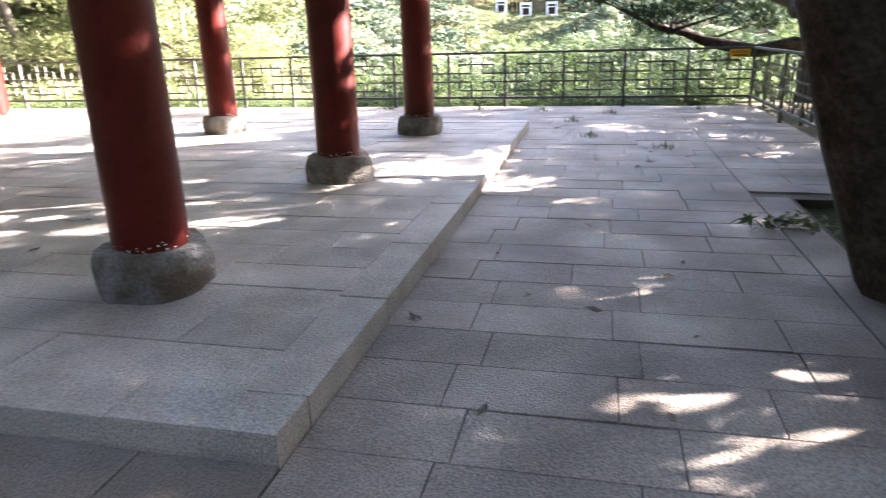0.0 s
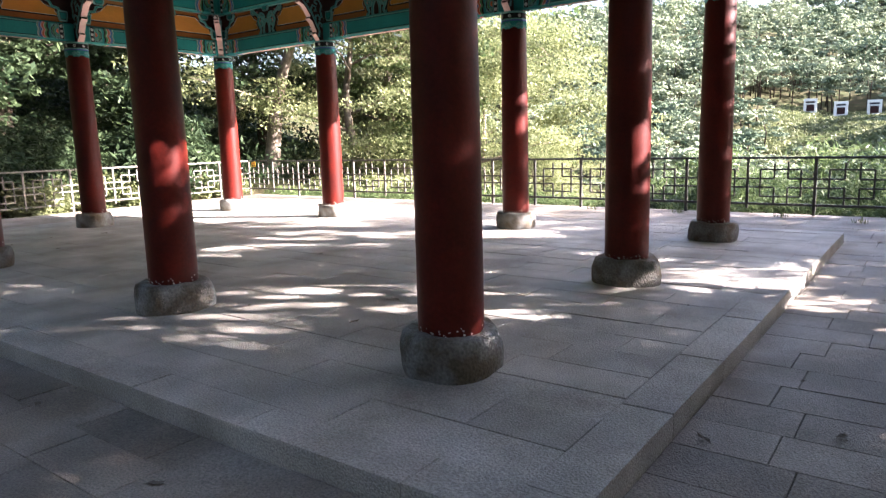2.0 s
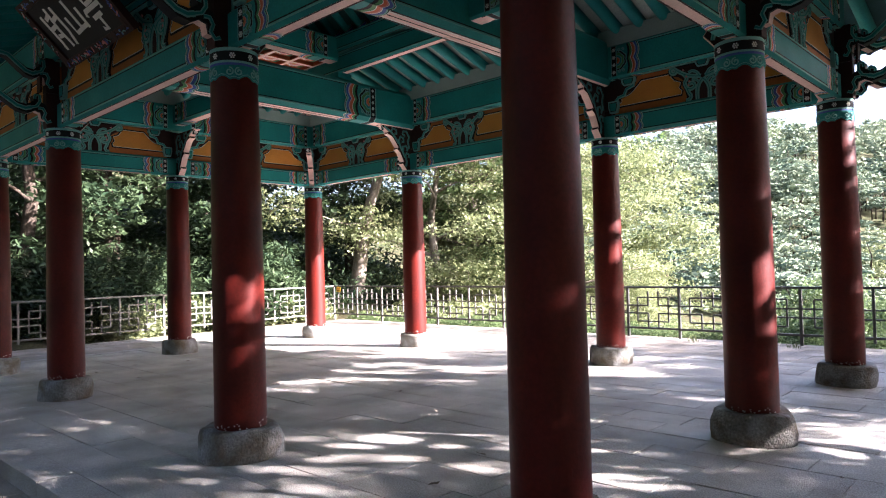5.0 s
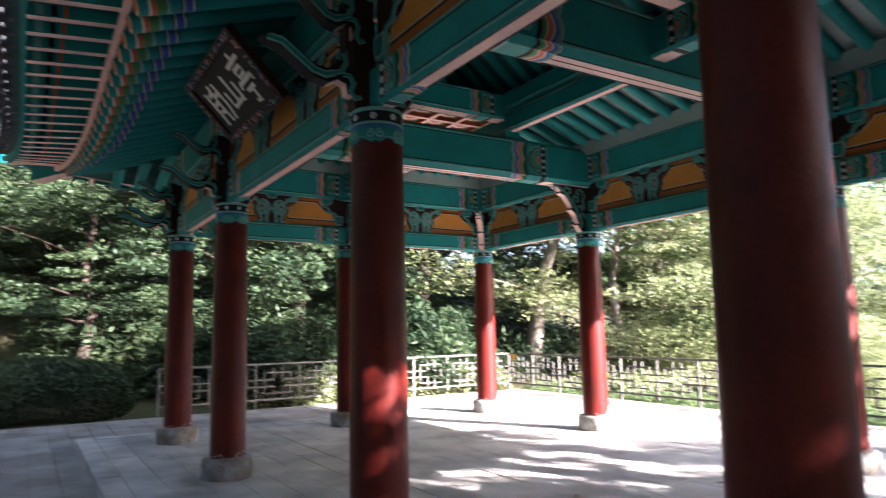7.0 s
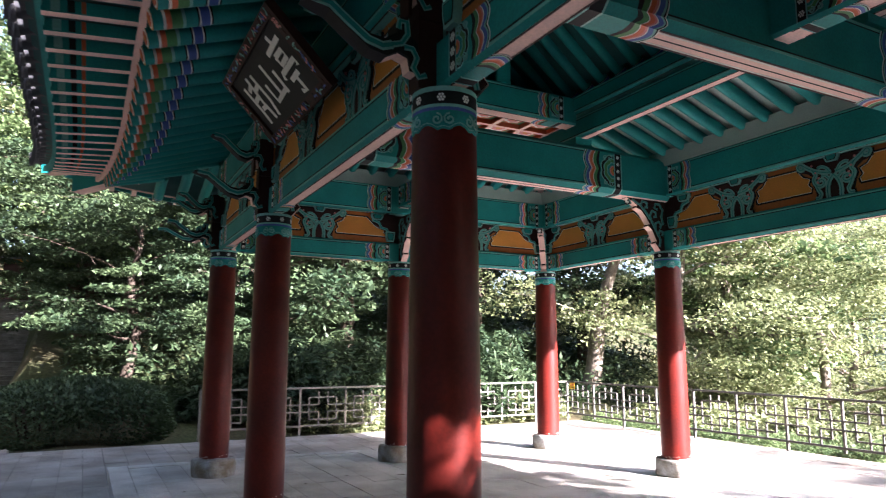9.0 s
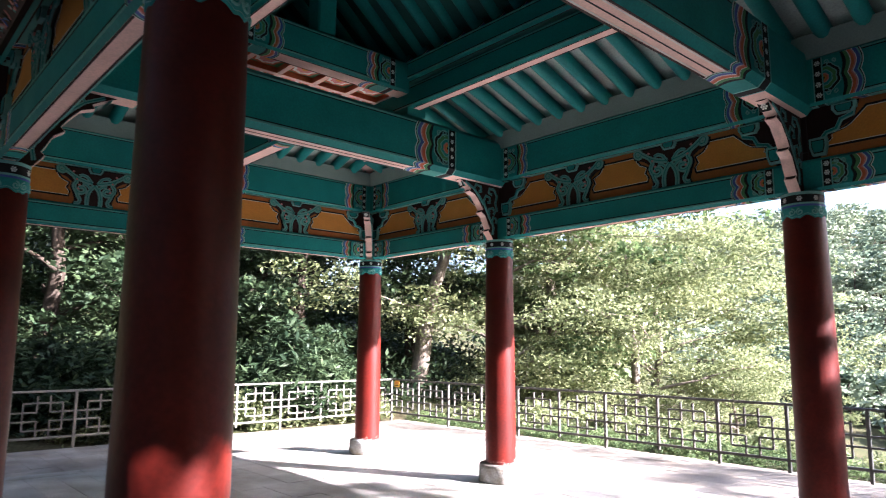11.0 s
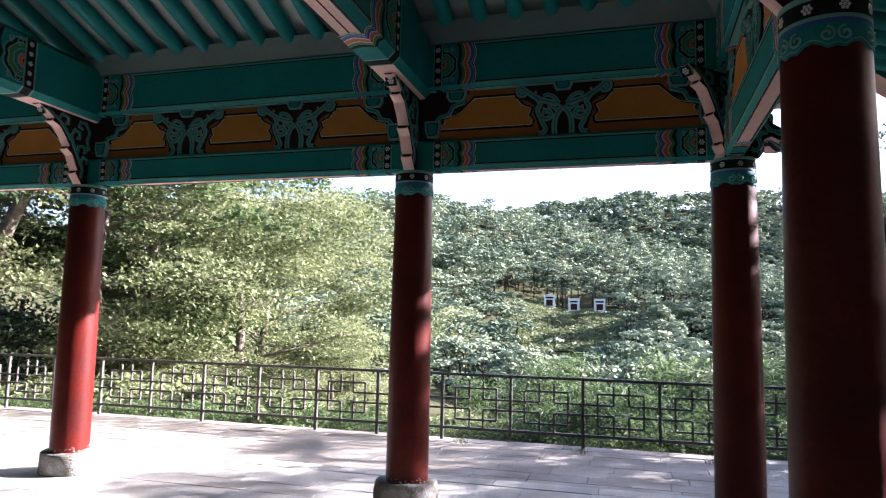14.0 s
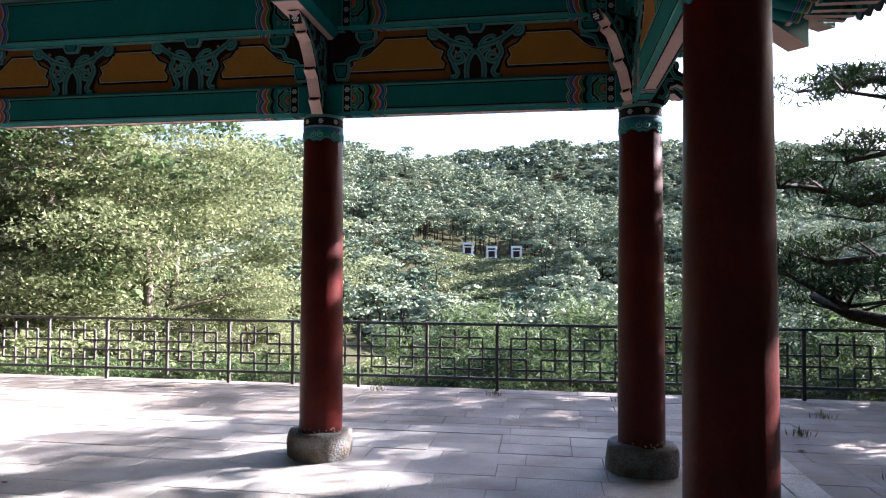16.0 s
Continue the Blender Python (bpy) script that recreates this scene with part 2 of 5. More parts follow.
        lo = [o + u * a + v * b + w * base for a, b in poly]
        hi = [p + w * depth for p in lo]
        flip = u.cross(v).dot(w) < 0
        order = lambda q: tuple(q)[::-1] if flip else tuple(q)
        self.add(lo + hi, [order(range(n, 2 * n)), order(reversed(range(n)))], mat)
        self.add(lo + hi, [order((i, (i + 1) % n, (i + 1) % n + n, i + n)) for i in range(n)], side or mat)

    def ribbon(self, pts, width, fr, depth, mat, taper=False, base=0.0):
        """A raised painted line along points (u, v)."""
        o, u, v, w = fr
        lo, n = [], len(pts)
        for k in range(n):
            a, b = pts[max(k - 1, 0)], pts[min(k + 1, n - 1)]
            dx, dy = b[0] - a[0], b[1] - a[1]
            q = math.hypot(dx, dy) or 1
            h = width / 2 * ((1 - 0.7 * k / (n - 1)) if taper else 1)
            for s in (1, -1):
                lo.append(o + u * (pts[k][0] - s * dy / q * h) + v * (pts[k][1] + s * dx / q * h) + w * base)
        hi = [p + w * depth for p in lo]
        m2 = 2 * n
        fs = []
        for k in range(n - 1):
            a, b, c, d = 2 * k, 2 * k + 1, 2 * k + 3, 2 * k + 2
            fs += [(a + m2, b + m2, c + m2, d + m2), (a, a + m2, d + m2, d), (b, c, c + m2, b + m2)]
        if u.cross(v).dot(w) < 0:
            fs = [q[::-1] for q in fs]
        self.add(lo + hi, fs, mat)

    def mesh(self, name):
        me = bpy.data.meshes.new(name)
        me.from_pydata(self.v, [], self.f)
        for m in self.mats:
            me.materials.append(m)
        me.polygons.foreach_set("material_index", self.m)
        me.polygons.foreach_set("use_smooth", self.smooth)
        me.update()
        return me


def part(name, mesher, parent=None, label="", at=None):
    """One mesh object from a Mesher or a mesh, under a thing or a part."""
    me = mesher.mesh(name) if isinstance(mesher, Mesher) else mesher
    ob = new(name, me)
    if parent is not None:
        ob.parent = parent
    if at is not None:
        ob.matrix_basis = at
    return tagged(ob, label)


def thing(name, at, label, category, group="", kind=""):
    """An Empty at a thing's base, which carries its parts."""
    ob = new(name)
    ob.matrix_world = at if isinstance(at, Matrix) else Matrix.Translation(at)
    ob.empty_display_size = 0.1
    return tagged(ob, label, category, group, kind)


def frame_on(o, u, v, w):
    return Vector(o), Vector(u), Vector(v), Vector(w)


def spiral(cx, cy, r0, turns, start, n=16, inward=True, sign=1):
    out = []
    for k in range(n + 1):
        f = k / n
        r = r0 * (1 - 0.8 * f) if inward else r0 * (0.2 + 0.8 * f)
        a = start + sign * turns * 2 * math.pi * f
        out.append((cx + r * math.cos(a), cy + r * math.sin(a)))
    return out


# ---- plan ----
XS, YS = (0.0, -2.955, -6.945, -9.99), (0.0, 2.865, 5.885)
PX0, PX1, PY0, PY1 = -11.35, 1.366, -1.307, 7.2      # platform
LOW = -0.12                                          # paving beside the platform
FX0, FX1, FY = -14.6, 5.1, 10.15                     # fence lines
COLUMNS = [(0, 0), (1, 0), (2, 0), (3, 0), (0, 1), (3, 1), (0, 2), (1, 2), (2, 2), (3, 2)]
CX, CY = -4.995, 2.9425                              # middle of the pavilion

# ---- ground ----
def smooth(a, b, x):
    f = min(1.0, max(0.0, (x - a) / (b - a)))
    return f * f * (3 - 2 * f)


# height in degrees of the two crests across the valley, by bearing
FRONT_RIDGE = [(-40, 6.4), (-24, 6.8), (-17, 7.0), (-10, 7.4), (-6, 7.4), (-1, 6.5), (6, 5.6), (14, 5.0), (30, 5.0)]
BACK_RIDGE = [(-40, 6.4), (-10, 7.6), (-6, 9.0), (-3, 10.0), (0, 10.7), (4, 10.9), (12, 10.9), (30, 9.6)]


def ridge(az, rows):
    for (a0, e0), (a1, e1) in zip(rows, rows[1:]):
        if az < a1:
            return e0 + (e1 - e0) * smooth(a0, a1, max(az, a0))
    return rows[-1][1]


def ground_height(x, y):
    base = -0.2
    back = max(0.0, y - 10.5)
    h = base - 7.5 * smooth(0, 40, back)
    if y > 85:
        az = math.degrees(math.atan2(x + 0.8, y))
        near, far = ridge(az, FRONT_RIDGE), ridge(az, BACK_RIDGE)
        h += 11.2 * smooth(85, 145, y)
        top = -6.3 + 240 * math.tan(radians(near))
        h += (top - 3.5) * smooth(140, 245, y) ** 0.9 - 4 * smooth(245, 275, y)
        crest = -8.0 + 430 * math.tan(radians(far))
        h += (crest - (top - 4)) * smooth(265, 440, y) - 25 * smooth(445, 500, y)
    if x > 5.5:
        h -= 3.0 * smooth(0, 14, x - 5.5)
        h += 0.2 * max(0.0, x - 70) * smooth(20, 80, x) * (1 - smooth(60, 120, y))
    left = max(0.0, -15.2 - x)
    path = smooth(-9.5, -8.5, y) * (1 - smooth(-3.9, -2.9, y))
    rise = 0.30 * min(left, 45)
    step = 0.5 * min(max(0.0, -29.8 - x), 8.4)
    h += (rise * (1 - path) + step * path) * (1 - smooth(20, 60, y)) + 0.25 * smooth(20, 60, y) * min(left, 60)
    front = max(0.0, -10.5 - y)
    h += 0.28 * min(front, 40)
    r = math.hypot(x, y)
    if r > 20:
        h += 0.8 * noise.noise((x * 0.03, y * 0.03, 3)) * smooth(20, 80, r) + 1.5 * noise.noise((x * 0.012, y * 0.012, 7)) * smooth(100, 260, r)
    if r > 500:
        h = h * (1 - smooth(500, 1500, r)) - 10 * smooth(500, 1500, r)
    return h


def spread(lo_far, lo, hi, hi_far, step, grow):
    out, x, s = [], lo, step
    while x > lo_far:
        s *= grow
        x -= s
        out.append(x)
    out = out[::-1]
    k = int((hi - lo) / step)
    out += [lo + i * step for i in range(k + 1)]
    x, s = out[-1], step
    while x < hi_far:
        s *= grow
        x += s
        out.append(x)
    return out


gx, gy = spread(-2200, -42, 26, 2200, 1.0, 1.09), spread(-2200, -16, 60, 2600, 1.0, 1.06)
gm = Mesher()
gv = [(x, y, ground_height(x, y)) for y in gy for x in gx]
nx = len(gx)
gm.add(gv, [(j * nx + i, j * nx + i + 1, (j + 1) * nx + i + 1, (j + 1) * nx + i) for j in range(len(gy) - 1) for i in range(nx - 1)], EARTH, True)
tagged(part("ground", gm), "wooded earth slopes with leaf litter and grass", "ground", kind="structure")

# ---- columns ----
SHAFT_BOTTOM, BAND, TOP = 0.235, 2.945, 3.215


def column_base(x, y, seed):
    """A squat, rounded natural stone."""
    m = Mesher()
    rnd = random.Random(seed)
    r = rnd.uniform(0.292, 0.315)
    m.lathe([(r * 1.0, -0.02), (r * 1.02, 0.03), (r * 1.03, 0.08), (r * 1.02, 0.14), (r * 0.99, 0.195), (r * 0.96, 0.225), (r * 0.9, 0.241), (r * 0.74, 0.243), (r * 0.3, 0.24)], (0, 0, 0), STONE, 56, 0.03, seed)
    m.v = [tuple(Vector(p) + noise.noise_vector(Vector(p) * 4 + Vector((seed, 0, 0))) * 0.03 + noise.noise_vector(Vector(p) * 19 + Vector((0, seed, 0))) * 0.007) for p in m.v]
    ob = part("column_base", m)
    ob.location = (x, y, 0)
    return tagged(ob, "squat rounded grey stone base under a red column", "column base", "column bases")


def flower(m, fr, u, v, r, mat=None):
    """Six white dots round a middle one."""
    for k in range(7):
        a = k * math.pi / 3
        c = (u, v) if k == 6 else (u + r * 0.66 * math.cos(a), v + r * 0.66 * math.sin(a))
        q = r * 0.3
        m.plate([(c[0] + q * math.cos(b * math.pi / 3), c[1] + q * math.sin(b * math.pi / 3)) for b in range(6)], fr, 0.003, mat or WHITE)


def column(x, y):
    ob = thing("column", (x, y, SHAFT_BOTTOM), "round dark red painted wooden column with a painted cap band", "column", "columns of the pavilion")
    m = Mesher()
    h = TOP - SHAFT_BOTTOM
    m.lathe([(0.203, 0), (0.203, 0.3), (0.2, 1.2), (0.192, 2.1), (0.182, h)], (0, 0, 0), RED, 40)
    part("shaft", m, ob)
    # worn rim where the paint has flaked
    m = Mesher()
    rnd = random.Random(int(x * 97 + y * 31))
    for k in range(34):
        a, z = rnd.uniform(0, 6.283), abs(rnd.gauss(0.03, 0.018))
        s = rnd.uniform(0.003, 0.008)
        fr = frame_on((0.2032 * math.cos(a), 0.2032 * math.sin(a), z), (-math.sin(a), math.cos(a), 0), (0, 0, 1), (math.cos(a), math.sin(a), 0))
        m.plate([(s * rnd.uniform(0.6, 1.4) * math.cos(b * 1.05), s * rnd.uniform(0.5, 1.0) * math.sin(b * 1.05)) for b in range(6)], fr, 0.0012, WHITE)
    part("flaked_paint", m, ob, "pale chips where the red paint has flaked")
    m = Mesher()
    z0 = BAND - SHAFT_BOTTOM
    # black band, teal borders
    m.lathe([(0.1865, z0 + 0.165), (0.1862, z0 + 0.245)], (0, 0, 0), BLACK, 40)
    m.lathe([(0.189, z0 + 0.243), (0.189, z0 + 0.27)], (0, 0, 0), CYAN, 40)
    m.lathe([(0.1895, z0 + 0.15), (0.1895, z0 + 0.167)], (0, 0, 0), CYAN, 40)
    m.lathe([(0.187, z0 + 0.118), (0.187, z0 + 0.152)], (0, 0, 0), BLUE, 40)
    # scalloped apron
    n, vs, fs = 96, [], []
    for i in range(n):
        a = 2 * math.pi * i / n
        z = z0 + 0.012 + 0.035 * (1 - abs(math.sin(3 * a))) ** 1.5 + 0.012 * abs(math.sin(9 * a))
        for r, q in ((0.1885, z0 + 0.13), (0.1895, z), (0.184, z)):
            vs.append((r * math.cos(a), r * math.sin(a), q))
    for i in range(n):
        j = (i + 1) % n
        fs += [(3 * i, 3 * i + 1, 3 * j + 1, 3 * j), (3 * i + 1, 3 * i + 2, 3 * j + 2, 3 * j + 1)]
    m.add(vs, [q[::-1] for q in fs], TEAL, True)
    for i in range(n):
        j = (i + 1) % n
        m.add([tuple(Vector(vs[3 * i + 1]) * 1.006), tuple(Vector(vs[3 * j + 1]) * 1.006), (vs[3 * j + 1][0] * 1.008, vs[3 * j + 1][1] * 1.008, vs[3 * j + 1][2] + 0.012), (vs[3 * i + 1][0] * 1.008, vs[3 * i + 1][1] * 1.008, vs[3 * i + 1][2] + 0.012)], [(0, 1, 2, 3)], CYAN)
    for k in range(6):
        a0 = k * math.pi / 3 + math.pi / 6
        for s in (-1, 1):
            pts = []
            for q, (u, v) in enumerate(spiral(0.036 * s, 0.078, 0.034, 1.35, math.pi / 2, 14, True, s)):
                a = a0 + u / 0.19
                pts.append((0.1905 * math.cos(a), 0.1905 * math.sin(a), z0 + v))
            m.tube(pts, [0.0062] * len(pts), CYAN, 4)
    for k in range(8):
        a = k * math.pi / 4 + 0.2
        fr = frame_on((0.187 * math.cos(a), 0.187 * math.sin(a), z0 + 0.205), (-math.sin(a), math.cos(a), 0), (0, 0, 1), (math.cos(a), math.sin(a), 0))
        flower(m, fr, 0, 0, 0.026)
    part("cap_band", m, ob, "painted cap band with white flowers on black")
    return ob


for k, (i, j) in enumerate(COLUMNS):
    column_base(XS[i], YS[j], k + 5)
first = column(0, 0)
for i, j in COLUMNS[1:]:
    copy_thing(first, Matrix.Translation((XS[i], YS[j], SHAFT_BOTTOM)))


# ---- painted beams ----
def wave(v, n_waves, amp, h, sharp=1.0):
    return amp * abs(math.sin(math.pi * n_waves * v / h)) ** sharp


def painted_end(m, fr, length, h, waves=2, flowers=True):
    """The bands of paint at a beam's end. In fr u runs away from the end, v up the face (0..h)."""
    s = length / 0.56
    q = 12

    def band(u0, u1, mat, amp0, amp1, depth):
        left = [(u0 * s + wave(k / q * h, waves, amp0 * s, h), k / q * h) for k in range(q + 1)]
        right = [(u1 * s + wave(k / q * h, waves, amp1 * s, h), k / q * h) for k in range(q + 1)]
        m.plate(left + right[::-1], fr, depth, mat)

    band(0.085, 0.165, BLACK, 0, 0, 0.003)
    band(0.075, 0.087, CYAN, 0, 0, 0.004)
    band(0.163, 0.175, CYAN, 0, 0, 0.004)
    n = max(2, round(h / 0.1)) if flowers else 0
    for k in range(n):
        flower(m, (fr[0] + fr[3] * 0.003, *fr[1:]), 0.125 * s, (k + 0.5) * h / n, 0.028)
    band(0.175, 0.36, TEAL, 0, 0.02, 0.0028)
    band(0.345, 0.375, BLACK, 0.02, 0.03, 0.0034)
    band(0.37, 0.405, GREEN, 0.03, 0.035, 0.004)
    band(0.403, 0.41, WHITE, 0.035, 0.035, 0.0045)
    band(0.408, 0.44, ORANGE, 0.035, 0.04, 0.004)
    band(0.438, 0.455, ROSE, 0.04, 0.04, 0.0044)
    band(0.453, 0.46, WHITE, 0.04, 0.04, 0.0048)
    band(0.458, 0.495, BLUE, 0.04, 0.04, 0.0042)
    band(0.493, 0.51, CYAN, 0.04, 0.035, 0.0046)
    band(0.508, 0.525, BLACK, 0.035, 0.03, 0.004)
    band(0.523, 0.53, WHITE, 0.03, 0.03, 0.0043)
    if not flowers:
        return
    # half lotus
    c = 0.18 * s
    for r, mat, d in ((0.155, CYAN, 0.004), (0.146, BLACK, 0.0048), (0.122, CYAN, 0.0056), (0.113, GREEN, 0.0064), (0.082, CYAN, 0.0072), (0.074, TEAL, 0.008), (0.05, ROSE, 0.0088), (0.04, ORANGE, 0.0096), (0.024, OCHRE, 0.0104), (0.014, MAROON, 0.0112)):
        r2 = min(r * s, h * 0.48 * r / 0.155)
        pts = [(c + (0.15 / 0.15) * r2 * (1 + 0.12 * abs(math.sin(4 * a))) * math.cos(a), h / 2 + r2 * (1 + 0.1 * abs(math.sin(4 * a))) * math.sin(a)) for a in [(-0.5 + k / 18) * math.pi for k in range(19)]]
        m.plate(pts, fr, d, mat)
    for sg in (-1, 1):
        for cu, r0 in ((0.215, 0.03), (0.285, 0.026)):
            m.ribbon(spiral(cu * s, h / 2 + sg * h * 0.36, r0 * s, 1.2, -sg * 1.57, 10, True, sg), 0.008, fr, 0.0125, CYAN)


def wall_beam(name, a, b, axis, z0, z1, half, label, end, mat=None, ends=True, bottom=None):
    """A beam between two columns along x or y, with painted ends on both faces."""
    lo, hi = min(a[axis], b[axis]), max(a[axis], b[axis])
    mid = a[1 - axis]
    ob = thing(name, (a[0], a[1], z0) if axis else (lo, mid, z0), label, "beam", "painted beams")
    ob.matrix_world = Matrix.Translation(((lo, mid, z0) if axis == 0 else (mid, lo, z0)))
    L, h = hi - lo, z1 - z0
    m = Mesher()
    if axis == 0:
        m.box((0, -half, 0), (L, half, h), mat or TEAL, bottom or PINK, 0.028)
    else:
        m.box((-half, 0, 0), (half, L, h), mat or TEAL, bottom or PINK, 0.028)
    part("timber", m, ob)
    for s in (-1, 1):
        m = Mesher()
        for flip in (0, 1):
            if axis == 0:
                fr = frame_on((L - 0.15 if flip else 0.15, s * (half + 0.0005), 0.028), (-1 if flip else 1, 0, 0), (0, 0, 1), (0, s, 0))
            else:
                fr = frame_on((s * (half + 0.0005), L - 0.15 if flip else 0.15, 0.028), (0, -1 if flip else 1, 0), (0, 0, 1), (s, 0, 0))
            if ends:
                painted_end(m, fr, end, h - 0.056)
                if s > 0:
                    c = half - 0.028
                    o, along = fr[0], fr[1]
                    across = Vector((0, 1, 0)) if axis == 0 else Vector((1, 0, 0))
                    painted_end(m, (Vector((o.x, -c, -0.0005)) if axis == 0 else Vector((-c, o.y, -0.0005)), along, across, Vector((0, 0, -1))), end, 2 * c, 1, False)
        e2 = 0.15 + end * 0.97
        fr = frame_on((e2, s * (half + 0.0005), 0), (1, 0, 0), (0, 0, 1), (0, s, 0)) if axis == 0 else frame_on((s * (half + 0.0005), e2, 0), (0, 1, 0), (0, 0, 1), (s, 0, 0))
        W = L - 2 * e2
        for v, w, c in ((0.036, 0.016, TEAL_PALE), (h - 0.036, 0.014, TEAL_PALE), (0.052, 0.01, BLACK), (h - 0.052, 0.009, BLACK)):
            m.plate([(0, v - w / 2), (W, v - w / 2), (W, v + w / 2), (0, v + w / 2)], fr, 0.002, c)
        part("painted_face", m, ob, "face with wave bands, half lotus and black lines")
    m = Mesher()
    for o in (-1, 1):
        c = o * (half - 0.035)
        if axis == 0:
            m.box((0.15, c - 0.006, -0.003), (L - 0.15, c + 0.006, 0.002), MAROON)
        else:
            m.box((c - 0.006, 0.15, -0.003), (c + 0.006, L - 0.15, 0.002), MAROON)
    part("underside_line", m, ob)
    return ob


Z1, Z2, Z3, Z4 = 3.222, 3.53, 4.02, 4.50     # lintel, panel, purlin levels
BAYS = [((XS[i + 1], YS[j]), (XS[i], YS[j]), 0) for j in (0, 2) for i in range(3)] + [((XS[i], YS[j]), (XS[i], YS[j + 1]), 1) for i in (0, 3) for j in range(2)]
for a, b, axis in BAYS:
    wall_beam("lintel_beam", a, b, axis, Z1, Z2, 0.085, "teal painted lintel beam with pink underside between columns", 0.5)
    wall_beam("purlin_beam", a, b, axis, Z3 + 0.006, Z4, 0.13, "teal painted purlin beam with banded ends", 0.5, bottom=TEAL_PALE)


def scrolls(m, fr, cx, w, h):
    """The carved flower board between lintel and purlin: dark ground, teal curls, a small block on top."""
    d = 0.028
    half_body = [(0.29, 0.0), (0.26, 0.12), (0.29, 0.3), (0.33, 0.46), (0.31, 0.6), (0.4, 0.72), (0.53, 0.78), (0.55, 0.94), (0.47, 1.0)]
    body = [(cx + u * w, v * h) for u, v in half_body] + [(cx - u * w, v * h) for u, v in half_body[::-1]]
    m.plate(body, fr, 0.014, BLACK)
    m.plate([(cx + (u - cx) * 0.9, v * 0.96) for u, v in body], fr, 0.018, MAROON)
    for s in (-1, 1):
        def P(u, v):
            return cx + s * u * w, v * h
        curves = [
            ([P(0.0, 0.54), P(0.05, 0.44), P(0.085, 0.3), P(0.095, 0.15), P(0.09, 0.0)], 0.04),
            ([P(0.03, 0.6), P(0.14, 0.64), P(0.24, 0.7), P(0.33, 0.79), P(0.4, 0.88), P(0.46, 0.96), P(0.5, 0.92), P(0.48, 0.83), P(0.43, 0.82), P(0.42, 0.88)], 0.04),
            ([P(0.3, 0.76), P(0.25, 0.62), P(0.28, 0.5), P(0.25, 0.36), P(0.18, 0.31), P(0.13, 0.37), P(0.15, 0.46), P(0.2, 0.46), P(0.2, 0.4)], 0.038),
            ([P(0.25, 0.36), P(0.22, 0.22), P(0.19, 0.12), P(0.22, 0.03), P(0.27, 0.03)], 0.036),
            ([P(0.05, 0.62), P(0.1, 0.74), P(0.17, 0.79), P(0.22, 0.76)], 0.03),
            ([P(0.06, 0.46), P(0.11, 0.54), P(0.17, 0.56)], 0.028)]
        for pts, wd in curves:
            fine = []
            for k in range(len(pts) - 1):
                p0, p1, p2, p3 = pts[max(k - 1, 0)], pts[k], pts[k + 1], pts[min(k + 2, len(pts) - 1)]
                for q in range(4):
                    t = q / 4
                    fine.append(tuple(0.5 * (2 * p1[i] + (p2[i] - p0[i]) * t + (2 * p0[i] - 5 * p1[i] + 4 * p2[i] - p3[i]) * t * t + (3 * p1[i] - p0[i] - 3 * p2[i] + p3[i]) * t ** 3) for i in (0, 1)))
            fine.append(pts[-1])
            m.ribbon(fine, wd * 1.5 * w, fr, d, SCROLL)
            m.ribbon(fine, wd * 0.28 * w, fr, d + 0.004, TEAL)
        for u, v in ((0.21, 0.52), (0.25, 0.66), (0.3, 0.86), (0.22, 0.42)):
            c = P(u, v)
            m.plate([(c[0] + 0.014 * math.cos(k * 1.05), c[1] + 0.014 * math.sin(k * 1.05)) for k in range(6)], fr, d + 0.004, ROSE)
    block(m, fr, cx, h * 0.86, 0.2 * w, 0.2 * h)


def block(m, fr, cx, v0, w, h):
    """A small bearing block, teal with a pale outline."""
    for k, (f, d, mat) in enumerate(((1.0, 0.05, CYAN), (0.74, 0.054, BLACK), (0.62, 0.058, TEAL))):
        c = v0 + h / 2
        m.plate([(cx - 0.36 * w * f, c - 0.5 * h * f), (cx + 0.36 * w * f, c - 0.5 * h * f), (cx + 0.52 * w * f, c), (cx + 0.52 * w * f, c + 0.5 * h * f), (cx - 0.52 * w * f, c + 0.5 * h * f), (cx - 0.52 * w * f, c)], fr, d, mat)


def ochre_field(m, fr, u0, u1, h, left_col, right_col):
    """The bordered ochre field: a stepped outline in black with a white line inside."""
    def side(col, u, s):
        if col:
            return [(u + s * 0.06, 0.10), (u + s * 0.14, 0.17), (u + s * 0.13, 0.22), (u + s * 0.26, 0.25), (u + s * 0.31, 0.28), (u + s * 0.45, h - 0.07)]
        return [(u + s * 0.03, 0.10), (u + s * 0.02, 0.15), (u + s * 0.06, 0.2), (u + s * 0.03, 0.27), (u + s * 0.12, 0.31), (u + s * 0.16, 0.36), (u + s * 0.19, h - 0.07)]
    pts = side(left_col, u0, 1) + side(right_col, u1, -1)[::-1]
    loop = pts + pts[:1]
    m.plate(pts, fr, 0.002, OCHRE)
    m.ribbon(loop, 0.026, fr, 0.0035, BLACK)
    c = (sum(p[0] for p in pts) / len(pts), sum(p[1] for p in pts) / len(pts))
    inner = [(c[0] + (p[0] - c[0]) * 0.965, c[1] + (p[1] - c[1]) * 0.93) for p in loop]
    m.ribbon(inner, 0.006, fr, 0.0045, WHITE)


